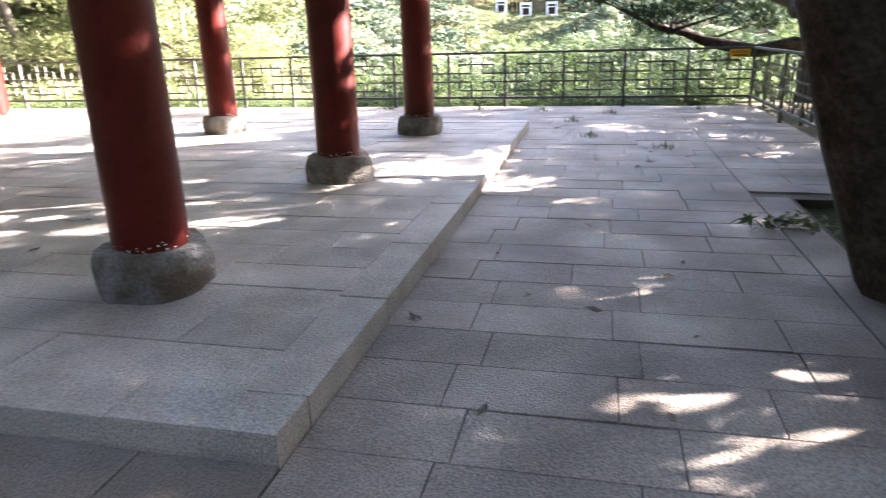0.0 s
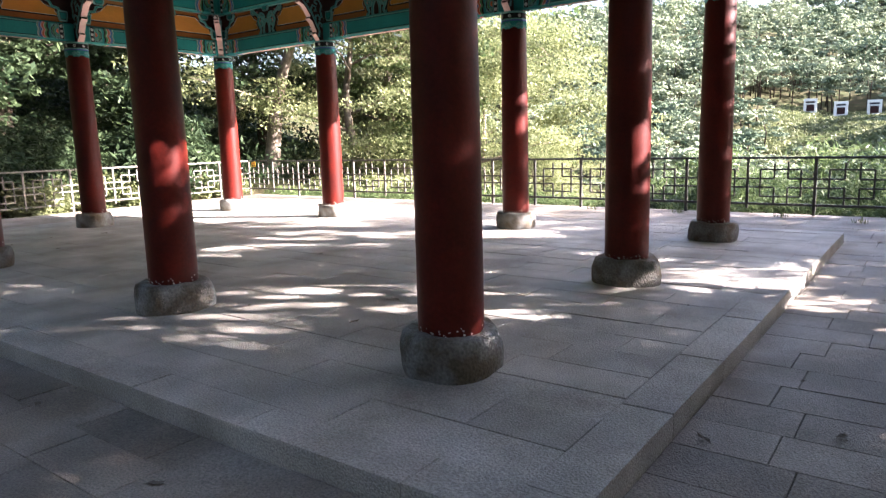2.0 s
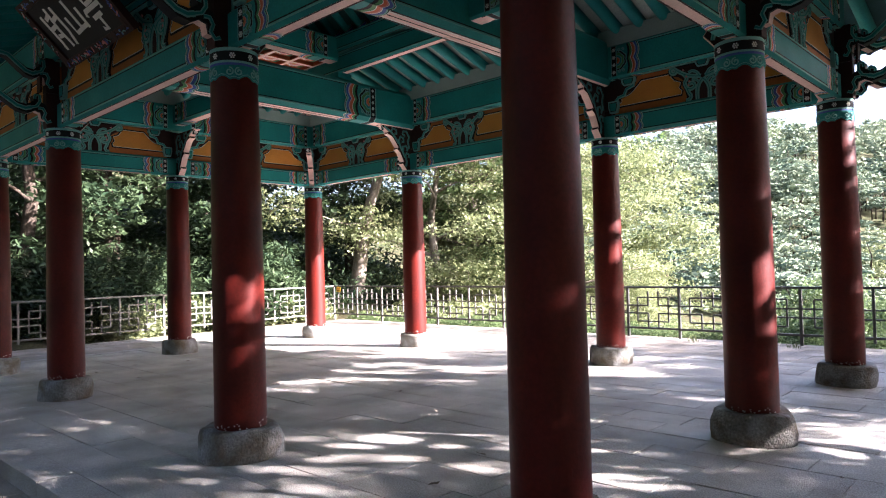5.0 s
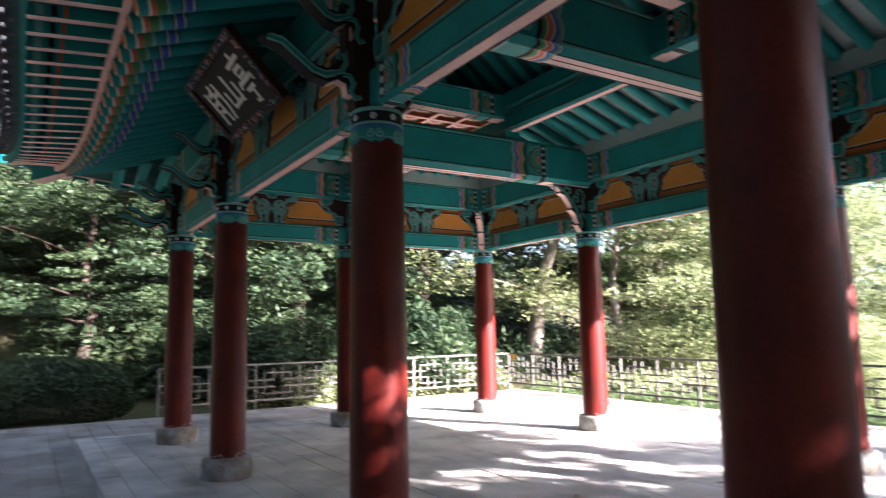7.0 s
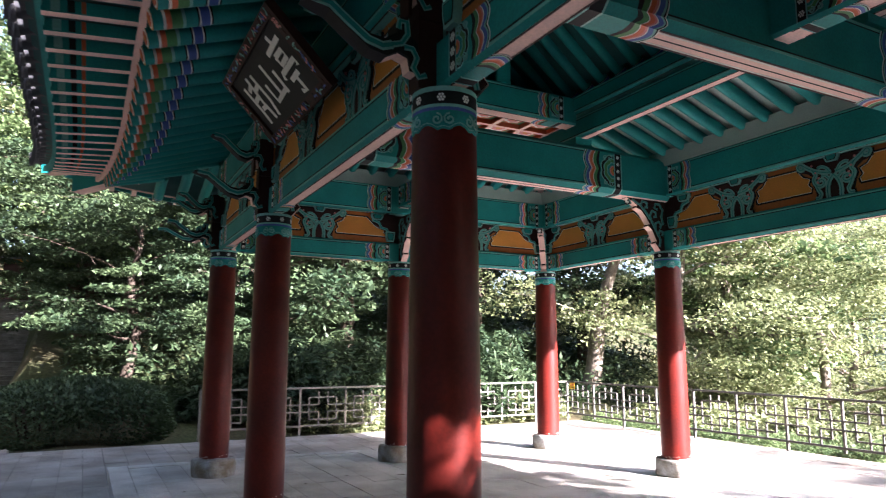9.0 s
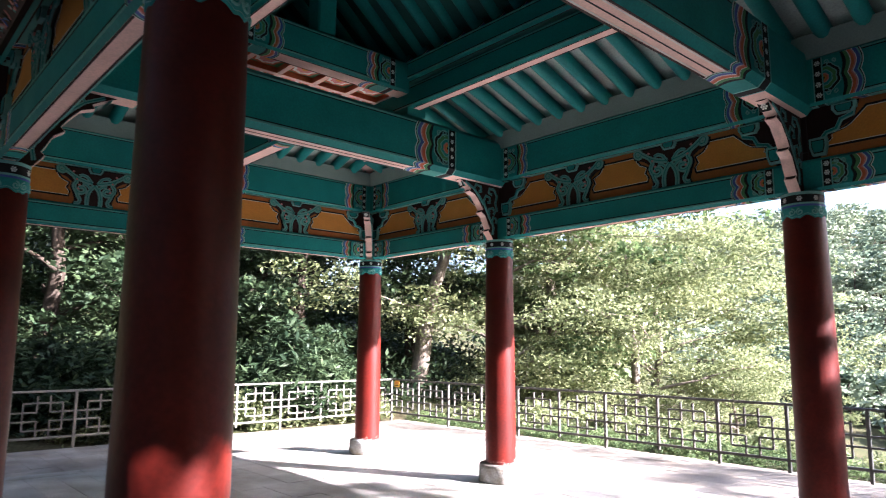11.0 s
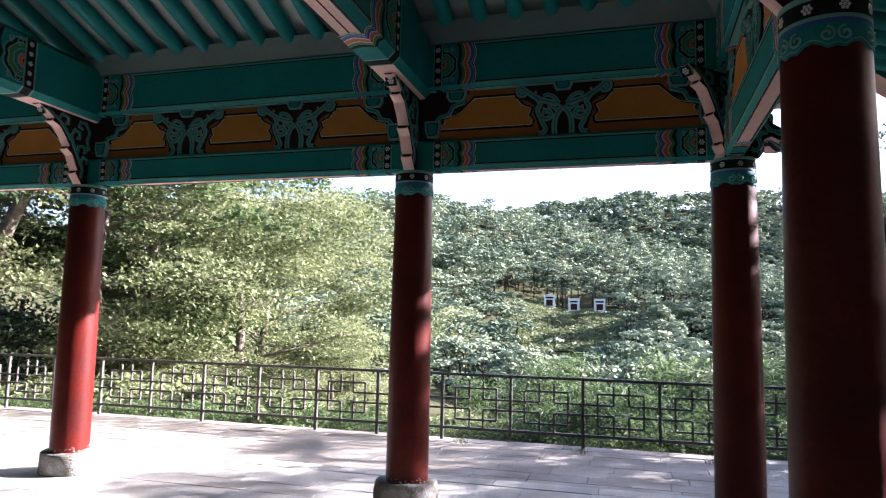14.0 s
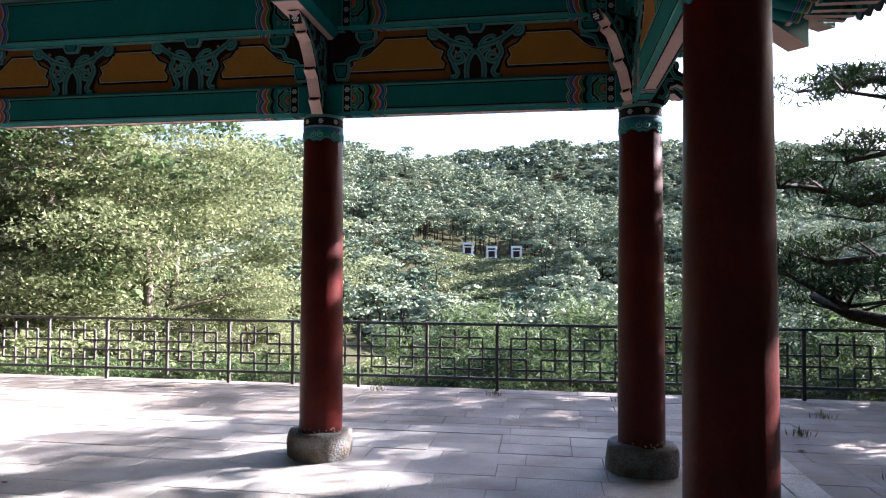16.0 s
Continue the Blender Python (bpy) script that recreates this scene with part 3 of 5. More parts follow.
for a, b, axis in BAYS:
    lo, hi = min(a[axis], b[axis]), max(a[axis], b[axis])
    L, h, mid = hi - lo, Z3 - Z2 - 0.004, a[1 - axis]
    ob = thing("panel_wall", (lo, mid, Z2 + 0.002) if axis == 0 else (mid, lo, Z2 + 0.002), "ochre painted board wall with carved teal scroll brackets", "panel", "ochre panels")
    m = Mesher()
    if axis == 0:
        m.box((0.1, -0.03, 0), (L - 0.1, 0.03, h), PANEL_EDGE)
    else:
        m.box((-0.03, 0.1, 0), (0.03, L - 0.1, h), PANEL_EDGE)
    part("board", m, ob)
    n = 2 if L > 3.5 else 1
    cs = [L / 2] if n == 1 else [L * 0.333, L * 0.667]
    edges = [0.16] + [v for c in cs for v in (c - 0.26, c + 0.26)] + [L - 0.16]
    for s in (-1, 1):
        fr = frame_on((0, s * 0.031, 0), (1, 0, 0), (0, 0, 1), (0, s, 0)) if axis == 0 else frame_on((s * 0.031, 0, 0), (0, 1, 0), (0, 0, 1), (s, 0, 0))
        for c in cs:
            m = Mesher()
            scrolls(m, fr, c, 0.86, h)
            part("scroll_bracket", m, ob, "carved teal scroll bracket on maroon")
        m = Mesher()
        for k in range(0, len(edges), 2):
            ochre_field(m, fr, edges[k], edges[k + 1], h, k == 0, k == len(edges) - 2)
        for c, sg in ((0.0, 1), (L, -1)):
            m.plate([(c + sg * 0.1, 0.0), (c + sg * 0.2, 0.0), (c + sg * 0.24, 0.14), (c + sg * 0.34, 0.24), (c + sg * 0.5, 0.31), (c + sg * 0.56, h), (c + sg * 0.1, h)], fr, 0.012, MAROON)
            m.ribbon([(c + sg * u, v) for u, v in ((0.2, 0.14), (0.27, 0.23), (0.36, 0.25), (0.4, 0.33), (0.5, 0.36), (0.52, 0.43), (0.46, 0.45))], 0.04, fr, 0.03, CYAN)
            m.ribbon([(c + sg * u, v) for u, v in ((0.2, 0.14), (0.27, 0.23), (0.36, 0.25), (0.4, 0.33), (0.5, 0.36), (0.52, 0.43), (0.46, 0.45))], 0.02, fr, 0.036, TEAL)
            block(m, fr, c + sg * 0.44, h - 0.11, 0.2, 0.1)
            block(m, fr, c + sg * 0.2, 0.02, 0.15, 0.17)
        part("painted_border", m, ob, "black and white outlined borders of the ochre fields")


# ---- column heads: inner corbel and outer horns ----
IN_EDGE = [(0.17, 0.0), (0.21, 0.05), (0.265, 0.115), (0.235, 0.15), (0.265, 0.2), (0.32, 0.31), (0.4, 0.365), (0.365, 0.4), (0.42, 0.48), (0.51, 0.585), (0.62, 0.625), (0.595, 0.66), (0.68, 0.71), (0.8, 0.76)]


def ribbons(m, fr, curves, back, front, depth, mat=None):
    for pts, w in curves:
        for base in (front, back):
            o = fr[0] + fr[3] * base
            sgn = 1 if base == front else -1
            f2 = (o, fr[1], fr[2], fr[3] * sgn)
            m.ribbon(pts, w, f2, depth, CYAN)
            m.ribbon(pts, w * 0.5, f2, depth + 0.004, mat or TEAL)


def corbel(x, y, ang, reach=1.0, zt=3.97):
    """The carved corbel on the inner side of a column head, with a stepped pink lower edge."""
    ob = thing("inner_corbel", Matrix.Translation((x, y, TOP + 0.004)) @ pose(0, 0, 0, 0, 0, ang), "carved corbel with teal scrolls and stepped pink edge", "corbel", "corbels")
    m = Mesher()
    k = (zt - TOP - 0.006) / 0.76
    edge = [(u * reach if u > 0.2 else u, v * k) for u, v in IN_EDGE]
    fr = frame_on((0, -0.05, 0), (1, 0, 0), (0, 0, 1), (0, 1, 0))
    m.plate([(0.05, 0)] + edge + [(0.05, 0.76 * k)], fr, 0.1, MAROON)
    # pink edge strip
    vs, fs = [], []
    for u, v in edge:
        for s in (-0.055, -0.02, 0.02, 0.055):
            vs.append((u + 0.006, s, v - (0.014 if abs(s) < 0.05 else 0.004)))
    for i in range(len(edge) - 1):
        for j in range(3):
            a = i * 4 + j
            fs.append((a, a + 1, a + 5, a + 4))
    m.add(vs, fs, PINK)
    part("body", m, ob)
    # dark block with a white flower where the edge meets the beam
    m = Mesher()
    u, v = edge[-2]
    tip = frame_on((u + 0.02, -0.05, v - 0.03), (0, 1, 0), Vector((0.6, 0, 0.8)), Vector((0.8, 0, -0.6)))
    m.plate([(0, 0), (0.1, 0), (0.1, 0.1), (0, 0.1)], tip, 0.02, BLACK, CYAN)
    flower(m, (tip[0] + tip[3] * 0.0205, *tip[1:]), 0.05, 0.05, 0.034)
    part("flower_block", m, ob, "black block with a white flower")
    curves = [([(0.19, 0.06), (0.17, 0.16), (0.2, 0.25), (0.17, 0.31), (0.11, 0.29), (0.12, 0.23)], 0.036),
              ([(0.2, 0.22), (0.26, 0.32), (0.25, 0.42), (0.18, 0.44), (0.14, 0.39), (0.17, 0.35)], 0.036),
              ([(0.27, 0.34), (0.33, 0.44), (0.36, 0.52), (0.31, 0.6), (0.24, 0.58), (0.24, 0.51), (0.29, 0.51)], 0.036),
              ([(0.36, 0.47), (0.45, 0.58), (0.54, 0.66), (0.5, 0.73), (0.41, 0.71), (0.41, 0.64), (0.46, 0.64)], 0.036),
              ([(0.1, 0.4), (0.13, 0.52), (0.1, 0.62), (0.16, 0.71), (0.24, 0.71), (0.26, 0.65), (0.2, 0.63)], 0.036),
              ([(0.54, 0.66), (0.62, 0.7), (0.7, 0.74)], 0.03)]
    curves = [([(u * reach, v * k) for u, v in pts], w) for pts, w in curves]
    for pts, w in curves:
        for base, sg in ((0.1, 1), (0.0, -1)):
            m = Mesher()
            f2 = (fr[0] + fr[3] * base, fr[1], fr[2], fr[3] * sg)
            m.ribbon(pts, w, f2, 0.008, SCROLL)
            m.ribbon(pts, w * 0.3, f2, 0.011, TEAL)
            part("scroll", m, ob, "teal scroll ribbon")
    return ob


def horns(x, y, ang, long=0.72):
    """Two upturned tongues on the outer side of a column head."""
    ob = thing("outer_bracket", Matrix.Translation((x, y, TOP + 0.004)) @ pose(0, 0, 0, 0, 0, ang), "carved teal bracket with upturned tongues on the outer column head", "bracket", "outer brackets")
    for tier, (z0, f) in enumerate(((0.0, 1.0), (0.42, 0.82))):
        m = Mesher()
        fr = frame_on((0, -0.06, z0), (1, 0, 0), (0, 0, 1), (0, 1, 0))
        low = [(0.17, 0.0), (0.24, 0.02), (0.27, 0.09), (0.34, 0.1), (0.36, 0.17), (0.44, 0.19), (0.54, 0.15), (0.68, 0.17), (0.84, 0.25), (1.0, 0.34), (1.2, 0.39)]
        up = [(1.0, 0.4), (0.84, 0.33), (0.68, 0.26), (0.56, 0.25), (0.46, 0.3), (0.47, 0.36), (0.41, 0.4), (0.34, 0.37), (0.36, 0.3), (0.28, 0.26), (0.17, 0.25)]
        m.plate([(u * f * long if u > 0.2 else u, v) for u, v in low + up], fr, 0.12, BLACK)
        hb = Mesher()
        hb.plate([(0.05, 0.0), (0.2, 0.0), (0.2, 0.41), (0.05, 0.41)], (fr[0] + Vector((0, -0.004, 0)), *fr[1:]), 0.128, MAROON)
        part("head_block", hb, ob)
        vs, fs = [], []
        for u, v in low[:7]:
            for s in (-0.045, 0.045):
                vs.append(((u * f * long if u > 0.2 else u) + 0.004, s, z0 + v - 0.006))
        for i in range(6):
            fs.append((2 * i, 2 * i + 1, 2 * i + 3, 2 * i + 2))
        m.add(vs, fs, PINK)
        curves = [([(0.5, 0.22), (0.42, 0.24), (0.37, 0.3), (0.38, 0.37), (0.44, 0.37), (0.45, 0.32)], 0.034),
                  ([(0.4, 0.22), (0.33, 0.22), (0.29, 0.17), (0.32, 0.11), (0.27, 0.06), (0.21, 0.08)], 0.034),
                  ([(0.5, 0.22), (0.58, 0.2), (0.7, 0.22), (0.86, 0.3), (1.0, 0.375), (1.15, 0.39)], 0.05)]
        curves = [([(u * f * long, v) for u, v in pts], w) for pts, w in curves]
        part("tongue", m, ob)
        m = Mesher()
        ribbons(m, fr, curves, 0, 0.12, 0.007)
        part("scroll", m, ob, "pale teal scroll lines")
    m = Mesher()
    fr = frame_on((0.24, -0.06, 0.42), (0, 1, 0), (0, 0, 1), (1, 0, 0))
    for v0, hh, mat, q in ((0.0, 0.3, MAROON, 0.12), (0.02, 0.14, PINK, 0.07), (0.2, 0.09, TEAL, 0.13), (0.215, 0.06, BLACK, 0.08)):
        m.plate([(0.06 - q / 2, v0), (0.06 + q / 2, v0), (0.06 + q / 2, v0 + hh), (0.06 - q / 2, v0 + hh)], fr, 0.02 + q * 0.02, mat)
    flower(m, (fr[0] + Vector((0.0225, 0, 0)), *fr[1:]), 0.06, 0.245, 0.024)
    part("front_block", m, ob)
    return ob


for i, j in COLUMNS:
    x, y = XS[i], YS[j]
    corner = i in (0, 3) and j in (0, 2)
    if corner:
        ang = (45 if CX > x else 135) * (1 if CY > y else -1)
        corbel(x, y, ang, 0.75)
        horns(x, y, ang + 180, 1.0)
        horns(x, y, 0 if i == 0 else 180, 0.7)
        horns(x, y, -90 if j == 0 else 90, 0.7)
    else:
        inner = (90 if j == 0 else -90) if j != 1 else (180 if i == 0 else 0)
        corbel(x, y, inner)
        horns(x, y, inner + 180)

# ---- great beams, cross beams, inner purlins ----
IY0, IY1, IX0, IX1 = 1.65, 4.235, XS[2] - 1.45, XS[1] + 1.45


def great_beam(x):
    ob = thing("great_beam", (x, YS[0], 3.97), "heavy teal cross beam with striped pink underside and banded ends", "beam", "great beams")
    L, h, w = YS[2], 0.63, 0.17
    m = Mesher()
    m.box((-w, 0.02, 0), (w, L - 0.02, h), TEAL, PINK, 0.06)
    part("timber", m, ob)
    for s in (-1, 1):
        m = Mesher()
        for flip in (0, 1):
            fr = frame_on((s * (w + 0.0005), L - 0.88 if flip else 0.88, 0.06), (0, -1 if flip else 1, 0), (0, 0, 1), (s, 0, 0))
            painted_end(m, fr, 0.8, h - 0.12)
            y0, along = fr[0].y, fr[1]
            painted_end(m, (Vector((s * w + s * 0.0005, y0, 0.06 - 0.0005)), along, Vector((-s, 0, -1)).normalized(), Vector((s, 0, -1)).normalized()), 0.8, 0.085, 1, False)
            if s > 0:
                painted_end(m, (Vector((-w + 0.06, y0, -0.0005)), along, Vector((1, 0, 0)), Vector((0, 0, -1))), 0.8, 2 * w - 0.12, 1, False)
        fr = frame_on((s * (w + 0.0005), 1.66, 0), (0, 1, 0), (0, 0, 1), (s, 0, 0))
        W = L - 3.32
        for v, t, c in ((0.07, 0.02, TEAL_PALE), (h - 0.07, 0.02, TEAL_PALE), (0.09, 0.012, BLACK), (h - 0.09, 0.01, BLACK)):
            m.plate([(0, v - t / 2), (W, v - t / 2), (W, v + t / 2), (0, v + t / 2)], fr, 0.002, c)
        part("painted_face", m, ob)
    m = Mesher()
    for c, t, mat in ((0, 0.012, BLACK), (-0.1, 0.02, MAROON), (0.1, 0.02, MAROON), (0.075, 0.012, WHITE), (-0.075, 0.012, WHITE)):
        m.box((c - t / 2, 1.64, -0.003), (c + t / 2, L - 1.64, 0.003), mat)
    part("underside_stripes", m, ob)
    return ob


g = great_beam(XS[1])
copy_thing(g, Matrix.Translation((XS[2], YS[0], 3.97)))
for x0, x1 in ((XS[3], XS[2] - 0.17), (XS[1] + 0.17, XS[0])):
    wall_beam("side_beam", (x0, YS[1]), (x1, YS[1]), 0, 4.13, 4.5, 0.12, "teal side beam with pink underside reaching the great beam", 0.5)
for y in (IY0, IY1):
    wall_beam("inner_purlin", (IX0, y), (IX1, y), 0, 4.69, 5.0, 0.09, "teal inner purlin with pink underside on the great beams", 0.55)
    wall_beam("inner_purlin", (IX0, y), (IX1, y), 0, 5.03, 5.3, 0.13, "teal upper inner purlin below the rafters", 0.55, bottom=TEAL_PALE)
for x in (XS[1], XS[2]):
    wall_beam("upper_beam", (x, IY0 + 0.1), (x, IY1 - 0.1), 1, 4.88, 5.28, 0.13, "teal upper cross beam with banded ends", 0.5)
    for y in (IY0, IY1):
        m = Mesher()
        m.box((-0.16, -0.14, 0), (0.16, 0.14, 0.088), TEAL, None, 0.0)
        ob = part("bearing_block", m)
        ob.location = (x, y, 4.601)
        tagged(ob, "teal bearing block on the great beam", "block", "bearing blocks")
m = Mesher()
m.box((IX0 - 0.2, CY - 0.14, 6.1), (IX1 + 0.2, CY + 0.14, 6.4), TEAL, TEAL_PALE, 0.05)
tagged(part("ridge_beam", m), "dark teal ridge beam high under the roof", "beam")
for x in (XS[1], XS[2]):
    m = Mesher()
    m.box((x - 0.12, CY - 0.12, 5.285), (x + 0.12, CY + 0.12, 6.098), TEAL, None, 0.02)
    tagged(part("king_post", m), "short teal post under the ridge beam", "post", "king posts")

# coffered ceilings over the end bays
for x0, x1 in ((IX0 + 0.05, XS[2] - 0.14), (XS[1] + 0.14, IX1 - 0.05)):
    ob = thing("coffered_ceiling", (x0, IY0 + 0.1, 4.93), "pink lattice coffers with painted flower boards", "ceiling")
    W, D = x1 - x0, IY1 - IY0 - 0.2
    m = Mesher()
    m.box((0, 0, 0.07), (W, D, 0.09), GREEN)
    n1, n2 = 3, 5
    for a in range(n1):
        for b in range(n2):
            cx, cy = (a + 0.5) * W / n1, (b + 0.5) * D / n2
            fr = frame_on((cx, cy, 0.0695), (1, 0, 0), (0, 1, 0), (0, 0, -1))
            for r, mat, d in ((0.18, ORANGE, 0.003), (0.14, WHITE, 0.005), (0.1, ROSE, 0.007), (0.04, OCHRE, 0.009)):
                m.plate([(r * (1 + 0.12 * math.cos(8 * k * math.pi / 12)) * math.cos(k * math.pi / 12), r * (1 + 0.12 * math.cos(8 * k * math.pi / 12)) * math.sin(k * math.pi / 12)) for k in range(24)], fr, d, mat)
    part("flower_boards", m, ob)
    m = Mesher()
    for a in range(n1 + 1):
        m.box((a * W / n1 - 0.032, -0.02, 0), (a * W / n1 + 0.032, D + 0.02, 0.068), ORANGE, PINK)
    for b in range(n2 + 1):
        m.box((-0.02, b * D / n2 - 0.032, 0.002), (W + 0.02, b * D / n2 + 0.032, 0.066), ORANGE, PINK)
    part("lattice", m, ob)

# ---- roof ----
RISE, OUT, FLY = 0.345, 1.5, 2.2
HX, HY = (XS[0] - XS[3]) / 2, (YS[2] - YS[0]) / 2


def lift(u, out):
    """Upward sweep towards a corner: u is the distance along the eave from it, out how far past the columns."""
    return 0.42 * max(0.0, 1 - u / 4.2) ** 2 * max(0.0, min(1.3, (out + 0.6) / 2.6))


def rafter_z(s):
    """Underside of the rafters, s inward from the column line."""
    return 4.565 + RISE * s


SIDES = [((CX, YS[0]), (1, 0), (0, 1), HX, IY0 - YS[0]), ((CX, YS[2]), (-1, 0), (0, -1), HX, YS[2] - IY1),
         ((XS[3], CY), (0, -1), (1, 0), HY, IX0 - XS[3]), ((XS[0], CY), (0, 1), (-1, 0), HY, XS[0] - IX1)]
roof = thing("pavilion_roof", (CX, CY, 4.5), "tiled hip and gable roof with teal rafters and flying eaves", "roof")
INV = Matrix.Translation((-CX, -CY, -4.5))


def rafter_mesh():
    m = Mesher()
    n = 12
    segs = [(0, 0.082, TEAL), (0.87, 0.082, BLACK), (0.874, 0.0835, WHITE), (0.877, 0.0835, BLUE), (0.897, 0.0835, WHITE), (0.9, 0.0835, BLACK), (0.904, 0.0835, TEAL), (0.93, 0.0835, CYAN), (0.937, 0.0835, GREEN), (0.96, 0.0835, ORANGE), (0.972, 0.0835, WHITE), (0.978, 0.0835, TEAL), (1.0, 0.082, TEAL)]
    rows = [[(q, r * math.cos(2 * math.pi * i / n), r * math.sin(2 * math.pi * i / n)) for i in range(n)] for q, r, _ in segs]
    for k in range(len(segs) - 1):
        m.add(rows[k] + rows[k + 1], [(i, i + n, (i + 1) % n + n, (i + 1) % n) for i in range(n)], segs[k][2], True)
    m.add(rows[-1], [tuple(range(n))], OCHRE)
    for rr, mat, d in ((0.068, WHITE, 0.004), (0.052, ORANGE, 0.008), (0.022, OCHRE, 0.012)):
        m.plate([(rr * math.cos(k * math.pi / 6), rr * math.sin(k * math.pi / 6)) for k in range(12)], frame_on((1, 0, 0), (0, 1, 0), (0, 0, 1), (1, 0, 0)), d / 3, mat)
    return m.mesh("rafter")


def fly_mesh():
    m = Mesher()
    m.box((0, -0.04, -0.05), (1, 0.04, 0.05), TEAL, PINK, 0.0)
    m.box((0.76, -0.0415, -0.04), (0.785, 0.0415, 0.051), ORANGE, None)
    m.box((0.82, -0.0415, -0.04), (0.86, 0.0415, 0.051), BLACK, None)
    m.box((0.9, -0.0415, -0.04), (0.95, 0.0415, 0.051), CYAN, None)
    return m.mesh("flying_rafter")


RAFTER, FLYER = rafter_mesh(), fly_mesh()


def stick(name, me, a, b):
    """A shared stick mesh, 1 long along x, laid from a to b."""
    a, b = Vector(a), Vector(b)
    d = b - a
    x = d.normalized()
    y = Vector((0, 0, 1)).cross(x).normalized()
    z = x.cross(y)
    m = Matrix((x * d.length, y, z)).transposed().to_4x4()
    m.translation = a
    ob = new(name, me)
    ob.parent = roof
    ob.matrix_basis = INV @ m
    return ob


deck = Mesher()
eave = []
for (ox, oy), (ux, uy), (nx_, ny_), half, depth in SIDES:
    def P3(u, s, z):
        return (ox + ux * u + nx_ * s, oy + uy * u + ny_ * s, z)

    def spread_out(u, out):
        """Plan sweep: the eave runs out a little further towards the corners."""
        c = max(0.0, 1 - (half + out - abs(u)) / 4.5)
        return 0.3 * c * c * max(0, out) / 2.2

    total = half + FLY
    n = int(2 * total / 0.335)
    for k in range(n + 1):
        u = -total + 2 * total * k / n
        over = max(0.0, abs(u) - half)
        s_in = depth if abs(u) < half - depth else half - abs(u)
        if s_in > -OUT + 0.35:
            l0, l1 = lift(total - abs(u), -s_in), lift(total - abs(u), OUT)
            stick("rafter", RAFTER, P3(u, s_in, rafter_z(s_in) + 0.068 + l0), P3(u, -OUT - spread_out(u, OUT), rafter_z(-OUT) + 0.068 + l1))
        s0 = min(-OUT + 0.5, half - abs(u) - 0.1)
        if s0 > -FLY + 0.1:
            l0, l1 = lift(total - abs(u), -s0), lift(total - abs(u), FLY)
            zf = rafter_z(-OUT) + 0.136 + 0.07
            stick("flying_rafter", FLYER, P3(u, s0, zf + 0.06 + l0), P3(u, -FLY - spread_out(u, FLY), zf - 0.05 + l1))
    # deck between and above the rafters
    N, rows = 48, []
    for s in (depth, depth / 2, 0, -0.5, -1.0, -OUT, -OUT - 0.02, -FLY - 0.12):
        row = []
        for k in range(N + 1):
            edge = half - s
            u = -edge + 2 * edge * k / N
            z = rafter_z(max(s, -OUT)) + 0.14 if s >= -OUT else rafter_z(-OUT) + 0.136 + 0.07 + (0.0 if s > -OUT - 0.1 else -0.01)
            z = z + (0.0 if s >= -OUT else 0.06)
            row.append(P3(u, s - spread_out(u, -s), z + lift(total - abs(u), -s)))
        rows.append(row)
    vs = [Vector(p) - Vector((CX, CY, 4.5)) for r in rows for p in r]
    fs = [(a * (N + 1) + k, a * (N + 1) + k + 1, (a + 1) * (N + 1) + k + 1, (a + 1) * (N + 1) + k) for a in range(len(rows) - 1) for k in range(N)]
    deck.add(vs, fs[: 2 * N], DECK_PALE, True)
    deck.add(vs, fs[2 * N:], TEAL_DECK, True)
    # pale infill strip over the wall purlin
    strip = Mesher()
    e0, e1 = half - 0.135, half - 0.24
    pts = [Vector(P3(u, s, z)) - Vector((CX, CY, 4.5)) for u, s, z in ((-e0, 0.135, 4.49), (e0, 0.135, 4.49), (e1, 0.24, 4.68), (-e1, 0.24, 4.68), (-e0, 0.09, 4.49), (e0, 0.09, 4.49), (e1, 0.2, 4.7), (-e1, 0.2, 4.7))]
    strip.add(pts, [(0, 1, 2, 3), (7, 6, 5, 4), (3, 2, 6, 7), (0, 4, 5, 1)], INFILL)
    part("infill_strip", strip, roof, "pale green infill strip above the purlin")
    # boards that close the eave: at the rafter ends, at the flying rafter ends
    fascia = Mesher()
    for s, z0, z1, mat in ((-OUT - 0.06, 0.12, 0.2, PINK), (-FLY - 0.04, 0.145, 0.235, TEAL)):
        pts = []
        edge = half - s
        for k in range(61):
            u = -edge + 2 * edge * k / 60
            zb = rafter_z(-OUT) + lift(total - abs(u), -s)
            for q, zz in ((0.0, z0), (0.05, z0), (0.05, z1), (0.0, z1)):
                pts.append(Vector(P3(u, s + q - spread_out(u, -s), zb + zz)) - Vector((CX, CY, 4.5)))
        fascia.add(pts, [(4 * k + i, 4 * k + (i + 1) % 4, 4 * k + 4 + (i + 1) % 4, 4 * k + 4 + i) for k in range(60) for i in range(4)], mat)
    part("eave_board", fascia, roof)
    # tiles: curved trough rows and round cover tiles
    tiles = Mesher()
    n = int(2 * (half + FLY) / 0.3)
    for k in range(n + 1):
        u = -(half + FLY) + 2 * (half + FLY) * k / n
        s_in = depth if abs(u) < half - depth else half - abs(u)
        top = (min(depth + (1.42 if half == HX else 0.0), half - abs(u) if abs(u) > half - depth else 9))
        pts = []
        m_ = 9
        s_start = -FLY - 0.2
        for q in range(m_ + 1):
            s = s_start + (top - s_start) * q / m_
            z = rafter_z(-OUT) + 0.34 + (s + FLY) * 0.2 + 0.077 * max(0, s + FLY) ** 1.75 + lift(total - abs(u), -s)
            pts.append(Vector(P3(u, s - spread_out(u, -s), z)) - Vector((CX, CY, 4.5)))
